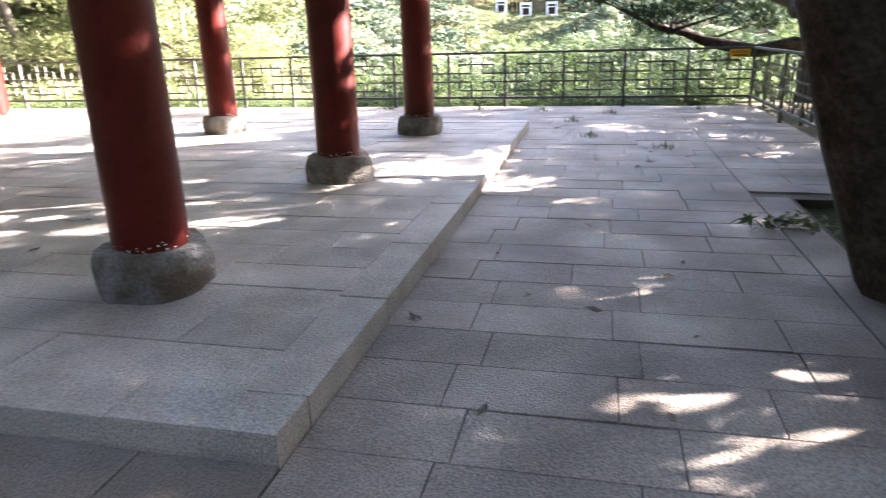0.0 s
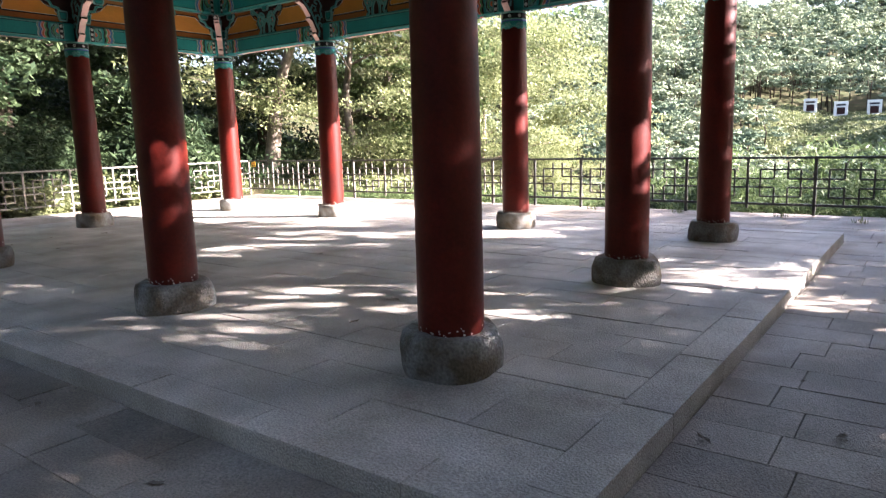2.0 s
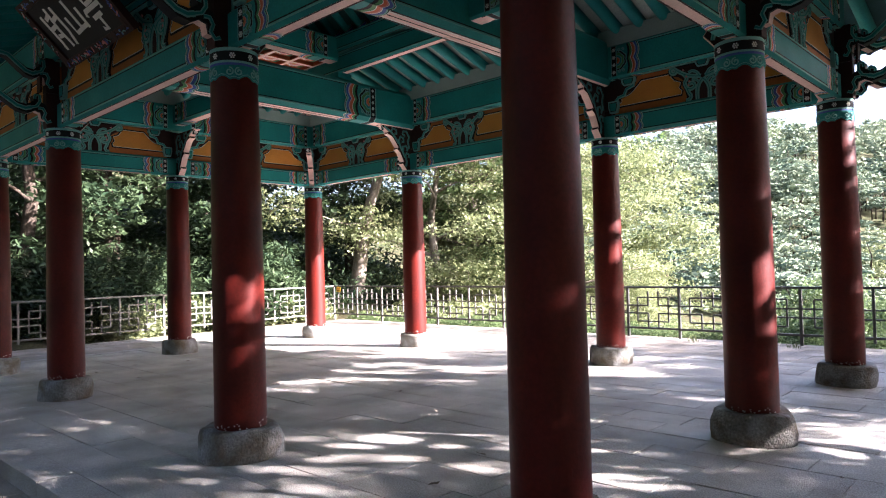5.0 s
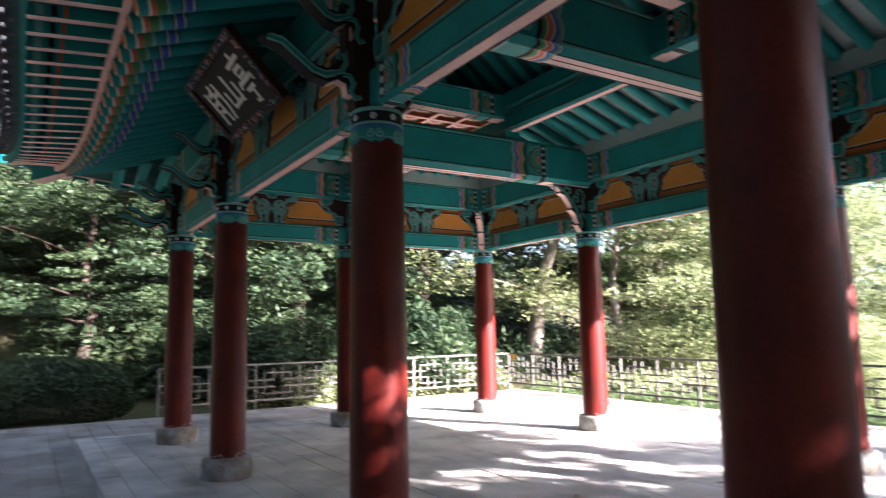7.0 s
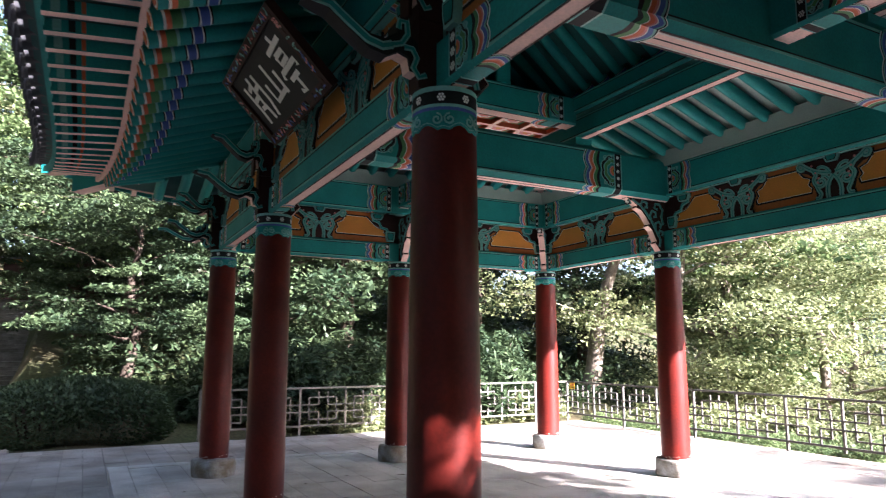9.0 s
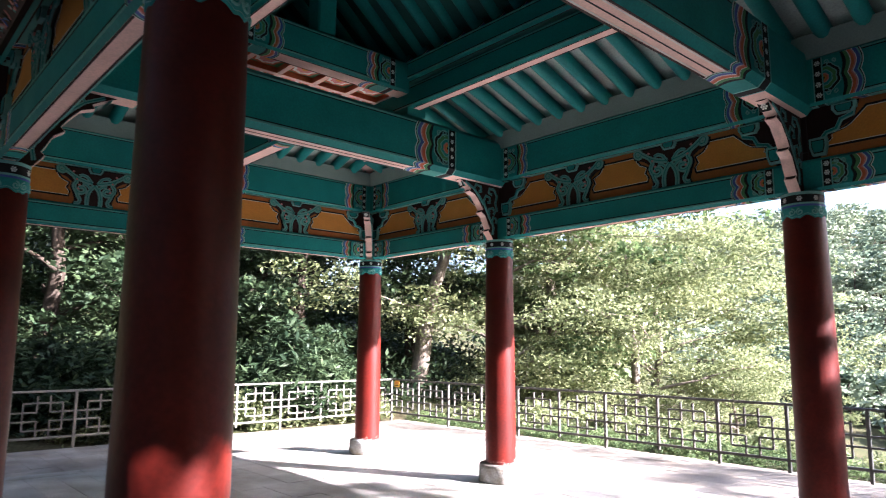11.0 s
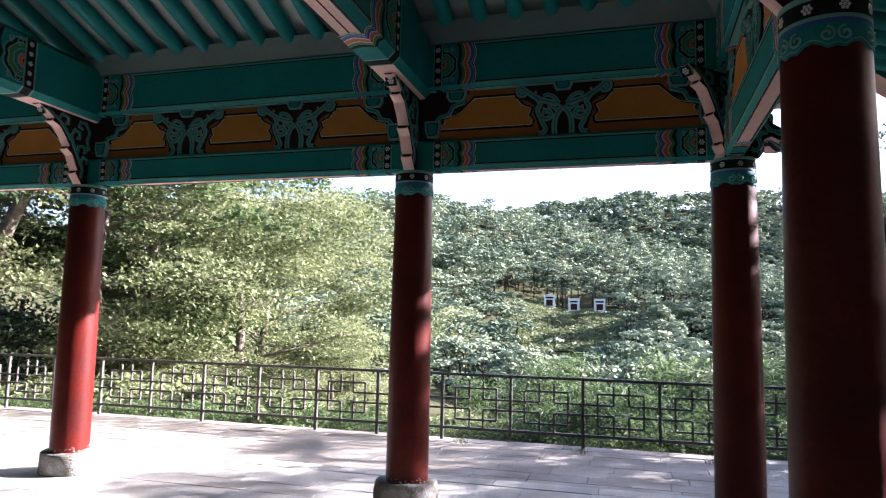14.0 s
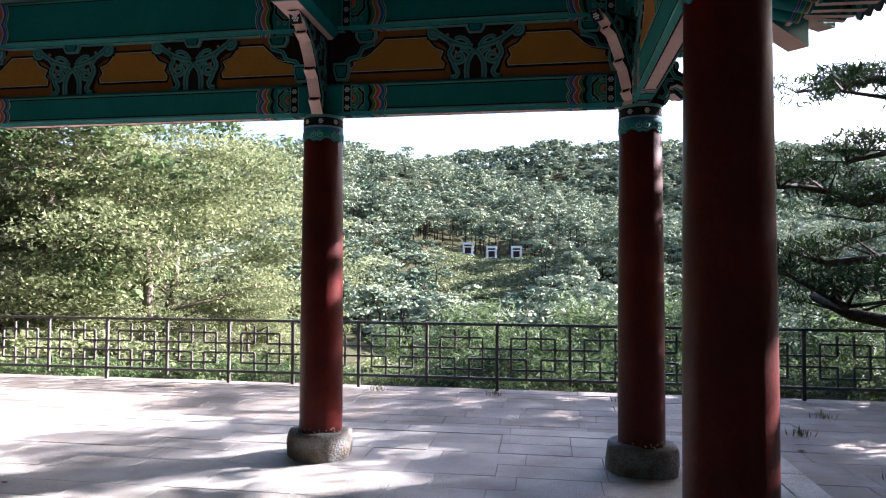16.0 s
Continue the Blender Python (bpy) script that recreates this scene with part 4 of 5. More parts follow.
        if top - s_start > 0.25:
            tiles.tube(pts, [0.075] * len(pts), TILE, 7)
            # round end tile, and the drooping tongue tile beside it
            out = (pts[0] - pts[1]).normalized()
            tiles.tube([pts[0], pts[0] + out * 0.05], [0.1, 0.1], TILE, 9)
            up = Vector((ux, uy, 0)).cross(out)
            tiles.plate([(0.1 * math.cos(k2 * 0.698), 0.1 * math.sin(k2 * 0.698)) for k2 in range(9)], (pts[0] + out * 0.03, Vector((ux, uy, 0)), up, out), 0.02, TILE)
            side = Vector((ux, uy, 0))
            o = pts[0] + side * (half + FLY) / n + out * 0.02 - Vector((0, 0, 0.02))
            tiles.plate([(-0.13, 0.03), (-0.12, -0.03), (-0.07, -0.1), (0, -0.14), (0.07, -0.1), (0.12, -0.03), (0.13, 0.03)], (o, side, Vector((0, 0, 1)), Vector((-nx_, -ny_, 0))), 0.03, TILE)
    N, M_ = 60, 12
    vs, fs = [], []
    top = depth + (1.42 if half == HX else 0.0)
    for a in range(M_ + 1):
        s = -FLY - 0.16 + (top + FLY + 0.16) * a / M_
        edge = max(half - s, half - depth)
        for k in range(N + 1):
            u = -edge + 2 * edge * k / N
            z = rafter_z(-OUT) + 0.30 + (s + FLY) * 0.2 + 0.077 * max(0, s + FLY) ** 1.75 + lift(total - abs(u), -s) + 0.012 * math.cos(k * 9)
            vs.append(Vector(P3(u, s - spread_out(u, -s), z)) - Vector((CX, CY, 4.5)))
    for a in range(M_):
        for k in range(N):
            fs.append((a * (N + 1) + k, a * (N + 1) + k + 1, (a + 1) * (N + 1) + k + 1, (a + 1) * (N + 1) + k))
    tiles.add(vs, fs, TILE, True)
    tagged(part("roof_tiles", tiles, roof), "rows of dark grey curved roof tiles")
tagged(part("roof_deck", deck, roof), "pale plaster and teal boards between rafters")
for sx in (-1, 1):
    for sy in (-1, 1):
        m = Mesher()
        cx, cy = (XS[0] if sx > 0 else XS[3]), (YS[2] if sy > 0 else YS[0])
        d = Vector((sx, sy, 0)).normalized()
        w = Vector((-d.y, d.x, 0))
        for s0, s1, z0, z1, hgt, wd in ((-2.0, 2.85, rafter_z(1.45) - 0.1, rafter_z(-2.0) + 0.42, 0.3, 0.12), (1.3, 3.55, rafter_z(-0.9) + 0.32, rafter_z(-OUT) + 0.62, 0.22, 0.1)):
            vs = []
            for s, z in ((s0, z0), (s1, z1)):
                for a, b in ((-wd, 0), (wd, 0), (wd, hgt), (-wd, hgt)):
                    p = Vector((cx, cy, 0)) + d * s + w * a
                    vs.append((p.x - CX, p.y - CY, z + b - 4.5))
            m.add(vs, [(0, 4, 5, 1)][::1], PINK)
            m.add(vs, [(1, 5, 6, 2), (2, 6, 7, 3), (3, 7, 4, 0), (4, 7, 6, 5), (0, 1, 2, 3)], TEAL)
        part("hip_rafter", m, roof, "pink-bottomed hip rafter at the corner")
        m = Mesher()
        pts = []
        for q in range(9):
            s = -2.3 + 5.9 * q / 8
            o = s / 1.414
            z = rafter_z(-OUT) + 0.42 + (-o + FLY) * 0.2 + 0.077 * max(0, -o + FLY) ** 1.75 + lift(max(0, FLY - o), o)
            p = Vector((cx, cy, z)) + d * s
            pts.append((p.x - CX, p.y - CY, p.z - 4.5))
        m.tube(pts, [0.14] * 9, TILE, 8)
        part("hip_ridge", m, roof)
# upper gable roof: rafters under its deck, gables, ridge
m = Mesher()
zi, zr = 5.36, 6.46
for s in (-1, 1):
    y0 = IY0 if s < 0 else IY1
    vs = [(IX0 - 0.3 - CX, y0 - CY, zi + 0.1 - 4.5), (IX1 + 0.3 - CX, y0 - CY, zi + 0.1 - 4.5), (IX1 + 0.3 - CX, 0, zr + 0.1 - 4.5), (IX0 - 0.3 - CX, 0, zr + 0.1 - 4.5)]
    m.add(vs, [(0, 1, 2, 3)], TEAL_DECK)
    n = 21
    for k in range(n + 1):
        x = IX0 + (IX1 - IX0) * k / n
        stick("rafter", RAFTER, (x, CY + s * 0.08, zr - 0.02), (x, y0 + s * 0.25, zi - 0.06))
for x in (IX0 - 0.02, IX1 + 0.02):
    m.add([(x - CX, IY0 - CY, 0.3), (x - CX, IY1 - CY, 0.3), (x - CX, 0, zr - 4.4)], [(0, 1, 2)], MAROON)
    m.add([(x - CX + 0.04, IY0 - CY, 0.3), (x - CX + 0.04, IY1 - CY, 0.3), (x - CX + 0.04, 0, zr - 4.4)], [(2, 1, 0)], MAROON)
part("gable_boards", m, roof)
m = Mesher()
m.box((IX0 - 0.35 - CX, -0.16, 2.3), (IX1 + 0.35 - CX, 0.16, 2.75), TILE, None, 0.06)
part("main_ridge", m, roof)

# signboard under the front eave
board = thing("signboard", Matrix.Translation((-4.95, -0.33, 3.74)) @ pose(0, 0, 0, 134, 0, 0) @ Matrix.Scale(0.87, 4), "dark wooden signboard with white brush strokes and carved frame", "signboard")
m = Mesher()
m.box((-0.82, 0, -0.02), (0.82, 0.64, 0.02), BLACK)
part("panel", m, board)
m = Mesher()
for lo, hi in (((-0.95, -0.1, -0.03), (0.95, 0.0, 0.05)), ((-0.95, 0.64, -0.03), (0.95, 0.74, 0.05)), ((-0.95, 0.0, -0.03), (-0.82, 0.64, 0.05)), ((0.82, 0.0, -0.03), (0.95, 0.64, 0.05))):
    m.box(lo, hi, MAROON)
rnd = random.Random(4)
fr = frame_on((0, 0, 0.05), (1, 0, 0), (0, 1, 0), (0, 0, 1))
for k in range(170):
    e = rnd.random()
    u, v = ((rnd.uniform(-0.92, 0.92), rnd.choice((-0.05, 0.69))) if e < 0.7 else (rnd.choice((-0.885, 0.885)), rnd.uniform(0, 0.64)))
    a = rnd.uniform(0, 3.1)
    m.ribbon([(u - 0.035 * math.cos(a), v - 0.035 * math.sin(a)), (u, v), (u + 0.035 * math.cos(a + 0.5), v + 0.035 * math.sin(a + 0.5))], 0.014, fr, 0.006, rnd.choice((ROSE, MAROON, BLACK, CYAN, BLUE)))
part("carved_frame", m, board, "maroon frame with rose and blue curls")
fr = frame_on((0, 0, 0.0205), (1, 0, 0), (0, 1, 0), (0, 0, 1))
for c in (-0.52, 0.0, 0.52):
    m = Mesher()
    strokes = {-0.52: [((-0.16, 0.5), (-0.14, 0.2), (-0.15, 0.1)), ((0.02, 0.54), (0.0, 0.3), (0.03, 0.1)), ((-0.1, 0.44), (0.02, 0.47)), ((-0.12, 0.34), (0.0, 0.35)), ((-0.1, 0.25), (0.0, 0.24)), ((0.14, 0.52), (0.16, 0.25), (0.12, 0.1)), ((0.02, 0.4), (0.15, 0.42))],
               0.0: [((0.0, 0.5), (0.01, 0.2)), ((-0.15, 0.36), (-0.14, 0.18), (0.15, 0.2)), ((0.15, 0.38), (0.15, 0.16))],
               0.52: [((0.0, 0.58), (0.02, 0.5)), ((-0.17, 0.48), (0.17, 0.5)), ((-0.08, 0.42), (-0.07, 0.34), (0.09, 0.35), (0.09, 0.42), (-0.08, 0.42)), ((-0.18, 0.24), (-0.16, 0.29), (0.17, 0.3), (0.16, 0.24)), ((-0.1, 0.2), (0.1, 0.21)), ((0.01, 0.2), (0.02, 0.06), (-0.06, 0.08))]}[c]
    for s in strokes:
        m.ribbon([(c * 0.92 + u * 1.12 + 0.05 * (v - 0.32), 0.32 + (v - 0.32) * 1.08) for u, v in s], 0.05, fr, 0.004, WHITE)
    part("brushed_character", m, board, "white brush strokes")

# ---- fence ----
def panel_mesh(pitch, mat):
    """One lattice panel: rails, and four corner squares tied to the posts."""
    m = Mesher()
    t, q = 0.0145, pitch - 0.05
    def bar(u0, v0, u1, v1):
        m.box((0.025 + u0 * q - (t if u0 == u1 else 0), -t, 0.13 + v0 * 0.75 - (t if v0 == v1 else 0)), (0.025 + u1 * q + (t if u0 == u1 else 0), t, 0.13 + v1 * 0.75 + (t if v0 == v1 else 0)), mat)
    a, b, c, d = 0.18, 0.40, 0.61, 0.81
    e, f, g, h = 0.18, 0.40, 0.61, 0.83
    for u0, v0, u1, v1 in ((a, e, a, h), (d, e, d, h), (a, e, d, e), (a, h, d, h),
                           (0, f, b, f), (c, f, 1, f), (0, g, b, g), (c, g, 1, g), (b, 0, b, f), (c, 0, c, f), (b, g, b, 1), (c, g, c, 1)):
        bar(u0, v0, u1, v1)
    return m.mesh("lattice")


def rail_mesh(pitch, mat):
    m = Mesher()
    m.box((-0.003, -0.022, 0), (pitch + 0.003, 0.022, 0.042), mat, None, 0.006)
    return m.mesh("rail")


def fence_line(a, axis, n, pitch, start_long, name_label, end_post=True, mat=FENCE):
    ob = thing("fence", Matrix.Translation((a[0], a[1], LOW)) @ pose(0, 0, 0, 0, 0, 90 if axis else 0), name_label, "fence", "fences")
    lat, rail = panel_mesh(pitch, mat), rail_mesh(pitch, mat)
    post_long, post_short = Mesher(), Mesher()
    post_long.box((-0.025, -0.025, -0.05), (0.025, 0.025, 1.02), mat, None, 0.004)
    post_short.box((-0.022, -0.022, 0.1), (0.022, 0.022, 1.0), mat, None, 0.004)
    pl, ps = post_long.mesh("post"), post_short.mesh("post")
    for k in range(n + (1 if end_post else 0)):
        part("post", pl if (k + start_long) % 2 == 0 or k in (0, n) else ps, ob, at=Matrix.Translation((k * pitch, 0, 0)))
        if k < n:
            part("lattice", lat, ob, at=Matrix.Translation((k * pitch, 0, 0.06)))
            for z in (1.0, 0.165):
                part("rail", rail, ob, at=Matrix.Translation((k * pitch, 0, z)))
    return ob


PITCH = 1.105
fence_line((-1.612 - 12 * PITCH, FY), 0, 9, PITCH, 0, "grey metal lattice fence along the back of the terrace", False, FENCE_GREY)
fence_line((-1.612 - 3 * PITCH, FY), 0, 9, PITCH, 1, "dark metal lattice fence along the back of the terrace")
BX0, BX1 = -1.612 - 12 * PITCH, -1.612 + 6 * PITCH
fence_line((BX0, 0.5), 1, 9, (FY - 0.5) / 9, 0, "pale grey metal lattice fence on the wooded side", False, FENCE_PALE)
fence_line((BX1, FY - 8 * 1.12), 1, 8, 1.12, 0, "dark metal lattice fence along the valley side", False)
for x, z, w, h, lab in ((BX0 + 0.18, 0.72, 0.2, 0.16, "small yellow warning sign on the fence"), (BX1 - 0.42, 0.74, 0.34, 0.14, "small orange warning sign on the fence")):
    s = thing("warning_sign", (x, FY - 0.035, z), lab, "sign", "warning signs")
    m = Mesher()
    m.box((0, -0.006, 0), (w, 0.0, h), SIGN)
    part("plate", m, s)
    m = Mesher()
    for k in range(4):
        m.box((w * 0.12 + k * w * 0.2, -0.008, h * 0.52), (w * 0.24 + k * w * 0.2, -0.0055, h * 0.82), ORANGE)
    m.box((w * 0.14, -0.008, h * 0.18), (w * 0.86, -0.0055, h * 0.32), BLACK)
    part("lettering_bars", m, s)

# ---- plants ----
def leaves(name, centers, size, mat, tilt=0.6, aspect=0.5, seed=1, droop=0.0, dirs=None, facing=None):
    """Many small leaves, each a folded rhomb, round the given centers."""
    rng = np.random.default_rng(seed)
    c = np.asarray(centers, dtype=np.float64)
    n = len(c)
    a = rng.normal(size=(n, 3)) if dirs is None else np.asarray(dirs) + rng.normal(size=(n, 3)) * 0.35
    a[:, 2] = a[:, 2] * tilt - droop
    a /= np.linalg.norm(a, axis=1)[:, None] + 1e-9
    up = rng.normal(size=(n, 3)) * 0.5 + (np.array([0, 0, 1.0]) if facing is None else np.asarray(facing))
    b = np.cross(a, up)
    b /= np.linalg.norm(b, axis=1)[:, None] + 1e-9
    s = size * rng.uniform(0.6, 1.3, n)[:, None]
    v = np.stack([c - a * s, c + b * s * aspect, c + a * s, c - b * s * aspect], 1).reshape(-1, 3)
    me = bpy.data.meshes.new(name)
    me.vertices.add(4 * n)
    me.vertices.foreach_set("co", v.ravel())
    me.loops.add(4 * n)
    me.loops.foreach_set("vertex_index", np.arange(4 * n, dtype=np.int32))
    me.polygons.add(n)
    me.polygons.foreach_set("loop_start", np.arange(0, 4 * n, 4, dtype=np.int32))
    me.polygons.foreach_set("loop_total", np.full(n, 4, dtype=np.int32))
    me.materials.append(mat)
    me.update(calc_edges=True)
    return me


def clumps(rng, points, radius, per, flat=0.5):
    """Leaf centers scattered round clump points."""
    out = []
    for p in points:
        r = radius * rng.uniform(0.6, 1.3)
        q = rng.normal(size=(int(per * rng.uniform(0.6, 1.4)), 3))
        q /= np.linalg.norm(q, axis=1)[:, None]
        q *= r * rng.uniform(0.35, 1.0, (len(q), 1)) ** 0.6
        q[:, 2] *= flat
        out.append(np.asarray(p) + q)
    return np.concatenate(out)


def broadleaf(seed, height, spread_r, trunk_r, leaf, n_clump, per, mat, bark, clump_r=0.6, low=0.3, lean=(0, 0), flat=0.5, bend=None):
    """Trunk with limbs, and a crown of leaf clumps set at the ends of the twigs. Returns two meshes."""
    rng = np.random.default_rng(seed)
    m = Mesher()
    ks = 7
    tr = [(lean[0] * (k / ks) ** 1.4 + 0.12 * math.sin(k * 1.3 + seed), lean[1] * (k / ks) ** 1.4 + 0.12 * math.cos(k * 1.7 + seed), height * 0.86 * k / ks) for k in range(ks + 1)]
    if bend:
        tr = [(bx, 0.1 * k, height * 0.86 * k / ks) for k, bx in enumerate(bend)]
    m.tube([(tr[0][0], tr[0][1], -0.6)] + tr, [trunk_r * 1.35] + [trunk_r * (1.12 - 0.95 * k / ks) for k in range(ks + 1)], bark, 10)
    tips = []
    n_limb = 13
    for i in range(n_limb):
        f = low + (0.95 - low) * i / (n_limb - 1)
        k = min(ks - 1, int(f * ks))
        p = Vector(tr[k]).lerp(Vector(tr[k + 1]), f * ks - k)
        ang = i * 2.4 + seed
        reach = spread_r * (1.0 - 0.55 * abs(f - 0.55) / 0.5) * rng.uniform(0.75, 1.1)
        pts = [p]
        for q in range(1, 5):
            e = q / 4
            pts.append(p + Vector((math.cos(ang + 0.25 * math.sin(q + i)) * reach * e, math.sin(ang + 0.25 * math.sin(q + i)) * reach * e, reach * (0.42 * e - 0.12 * e * e) + rng.uniform(-0.1, 0.1))))
        r0 = trunk_r * (0.42 - 0.25 * f)
        m.tube(pts, [r0, r0 * 0.75, r0 * 0.5, r0 * 0.3, r0 * 0.14], bark, 6)
        for q in (2, 3, 4):
            tips.append(pts[q])
            for w in range(2):
                d = Vector((rng.normal(), rng.normal(), 0.3 * rng.normal()))
                tip = pts[q] + d * 0.22 * reach
                m.tube([pts[q], pts[q].lerp(tip, 0.5) + Vector((0, 0, 0.06)), tip], [r0 * 0.25, r0 * 0.14, 0.006], bark, 4)
                tips.append(tip)
    tips = np.array([tuple(t) for t in tips])
    pick = tips[rng.integers(0, len(tips), n_clump)] + rng.normal(size=(n_clump, 3)) * np.array([0.11, 0.11, 0.07]) * spread_r
    cen = clumps(rng, pick, clump_r, per, flat)
    return m.mesh("trunk"), leaves("crown", cen, leaf, mat, seed=seed, droop=0.15)


def tree(meshes, x, y, label, category="tree", group="", rot=0.0, scale=1.0, z=None):
    t, c = meshes
    ob = thing("tree", Matrix.Translation((x, y, ground_height(x, y) if z is None else z)) @ pose(0, 0, 0, 0, 0, rot) @ Matrix.Scale(scale, 4), label, category, group)
    if t:
        part("trunk", t, ob)
    part("crown", c, ob)
    return ob


def shrub_mesh(seed, w, h, leaf, n_clump, per, mat, aspect=0.45, clump_r=0.35):
    rng = np.random.default_rng(seed)
    a = rng.uniform(0, 2 * math.pi, n_clump)
    r = w * np.sqrt(rng.uniform(0, 1, n_clump))
    z = h * (1 - (r / w) ** 2 * 0.6) * rng.uniform(0.25, 1, n_clump)
    pts = np.stack([r * np.cos(a), r * np.sin(a), z], 1)
    cen = clumps(rng, pts, clump_r, per, 0.7)
    m = Mesher()
    for k in range(14):
        p = pts[k % n_clump]
        m.tube([(p[0] * 0.15, p[1] * 0.15, -0.3), (p[0] * 0.5, p[1] * 0.5, p[2] * 0.55), tuple(p)], [0.03, 0.018, 0.006], BARK, 5)
    return m.mesh("stems"), leaves("foliage", cen, leaf, mat, aspect=aspect, seed=seed)


def shrub(meshes, x, y, label, group="", rot=0.0, scale=1.0, z=None, name="shrub"):
    ob = thing(name, Matrix.Translation((x, y, ground_height(x, y) if z is None else z)) @ pose(0, 0, 0, 0, 0, rot) @ Matrix.Scale(scale, 4), label, "shrub", group)
    part("stems", meshes[0], ob)
    part("foliage", meshes[1], ob)
    return ob


def hedge_mesh(seed, w, d, h, leaf, n, mat):
    """A clipped hedge: a close rounded-box shell of small leaves over a rougher inner layer and bare stems."""
    rng = np.random.default_rng(seed)
    u = rng.normal(size=(n, 3))
    u[:, 2] = np.abs(u[:, 2])
    u /= (np.abs(u) ** 4).sum(1)[:, None] ** 0.25
    out = np.sign(u) * np.abs(u) ** 3
    lump = 1 + 0.05 * np.sin(u[:, 0] * w * 3.1 + seed) * np.cos(u[:, 1] * d * 2.7) + 0.03 * np.sin(u[:, 2] * h * 6 + u[:, 0] * 5)
    depth = np.where(np.arange(n) % 3 == 0, rng.uniform(0.86, 0.95, n), rng.uniform(0.95, 1.03, n))
    p = u * (lump * depth)[:, None] * np.array([w, d, h])
    m = Mesher()
    for k in range(16):
        x, y = rng.uniform(-0.8, 0.8) * w, rng.uniform(-0.8, 0.8) * d
        m.tube([(x * 0.8, y * 0.8, -0.3), (x, y, h * 0.4), (x * 1.05, y * 1.05, h * 0.85)], [0.03, 0.022, 0.008], BARK_DARK, 5)
    return m.mesh("stems"), leaves("foliage", p, leaf, mat, 1.0, 0.5, seed, facing=out * 0.4)


def pine(seed, height, spread_r, trunk_r, bark, n_limb, lean, tuft=0.09, low=0.35, per=120, zcap=1.0):
    """A spreading pine: crooked trunk, long bare limbs, flat pads of needles."""
    rng = np.random.default_rng(seed)
    m = Mesher()
    ks = 8
    tr = [Vector((lean[0] * (k / ks) + 0.2 * math.sin(k * 1.1 + seed), lean[1] * (k / ks) + 0.2 * math.cos(k * 0.9 + seed), height * 0.92 * k / ks)) for k in range(ks + 1)]
    m.tube([(tr[0].x, tr[0].y, -1.2)] + tr, [trunk_r * 1.3] + [trunk_r * (1.1 - 0.85 * k / ks) for k in range(ks + 1)], bark, 12)
    pads, dirs = [], []
    for i in range(n_limb):
        f = low + (0.97 - low) * i / max(1, n_limb - 1)
        k = min(ks - 1, int(f * ks))
        p = tr[k].lerp(tr[k + 1], f * ks - k)
        ang = i * 2.4 + seed * 0.7
        reach = spread_r * (1.05 - 0.6 * f) * rng.uniform(0.8, 1.15)
        pts = [p]
        for q in range(1, 7):
            e = q / 6
            a2 = ang + 0.35 * math.sin(q * 1.4 + i)
            pts.append(p + Vector((math.cos(a2) * reach * e, math.sin(a2) * reach * e, 0.18 * reach * e + 0.15 * math.sin(q * 2 + i))))
        r0 = trunk_r * (0.62 - 0.36 * f)
        m.tube(pts, [r0 * (1 - 0.13 * q) for q in range(7)], bark, 7)
        for q in range(3, 7):
            for w in range(3):
                tip = pts[q] + Vector((rng.normal() * 0.2, rng.normal() * 0.2, abs(rng.normal()) * 0.05 + 0.05)) * reach
                m.tube([pts[q], tip], [r0 * 0.22, 0.008], bark, 4)
                pads.append(tuple(tip))
    cen = clumps(rng, pads, 0.55, per, 0.28)
    d = rng.normal(size=(len(cen), 3)) * np.array([0.7, 0.7, 0.3]) + np.array([0, 0, 0.55])
    return m.mesh("trunk"), leaves("needles", cen, tuft, NEEDLE, 1.0, 0.16, seed, dirs=d)


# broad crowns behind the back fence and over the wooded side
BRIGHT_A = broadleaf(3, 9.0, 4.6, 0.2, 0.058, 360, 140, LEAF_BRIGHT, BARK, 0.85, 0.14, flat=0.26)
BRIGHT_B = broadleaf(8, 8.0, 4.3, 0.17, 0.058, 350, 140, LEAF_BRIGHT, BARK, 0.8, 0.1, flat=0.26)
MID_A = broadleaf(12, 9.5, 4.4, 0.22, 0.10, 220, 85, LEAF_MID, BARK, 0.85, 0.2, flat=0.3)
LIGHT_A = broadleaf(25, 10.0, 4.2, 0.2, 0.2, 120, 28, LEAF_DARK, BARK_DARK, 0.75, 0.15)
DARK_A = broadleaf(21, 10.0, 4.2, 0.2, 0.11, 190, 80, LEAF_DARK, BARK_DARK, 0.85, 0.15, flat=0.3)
LEANING = broadleaf(31, 9.5, 4.0, 0.27, 0.1, 150, 80, LEAF_MID, BARK, 0.7, 0.55, (2.0, 1.4))
G1, G2, G3 = "trees behind the terrace", "trees on the wooded bank", "far trees"
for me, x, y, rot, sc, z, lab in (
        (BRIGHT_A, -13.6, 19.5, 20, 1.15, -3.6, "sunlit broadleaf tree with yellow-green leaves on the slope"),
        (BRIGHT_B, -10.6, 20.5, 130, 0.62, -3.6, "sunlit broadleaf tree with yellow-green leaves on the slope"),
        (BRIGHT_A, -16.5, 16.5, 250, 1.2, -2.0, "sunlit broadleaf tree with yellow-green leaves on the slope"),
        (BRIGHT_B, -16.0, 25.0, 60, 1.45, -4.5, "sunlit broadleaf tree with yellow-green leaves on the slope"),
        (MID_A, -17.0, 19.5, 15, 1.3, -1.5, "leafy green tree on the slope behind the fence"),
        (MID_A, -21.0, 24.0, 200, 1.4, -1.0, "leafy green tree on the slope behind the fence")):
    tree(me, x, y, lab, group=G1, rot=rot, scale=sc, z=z)
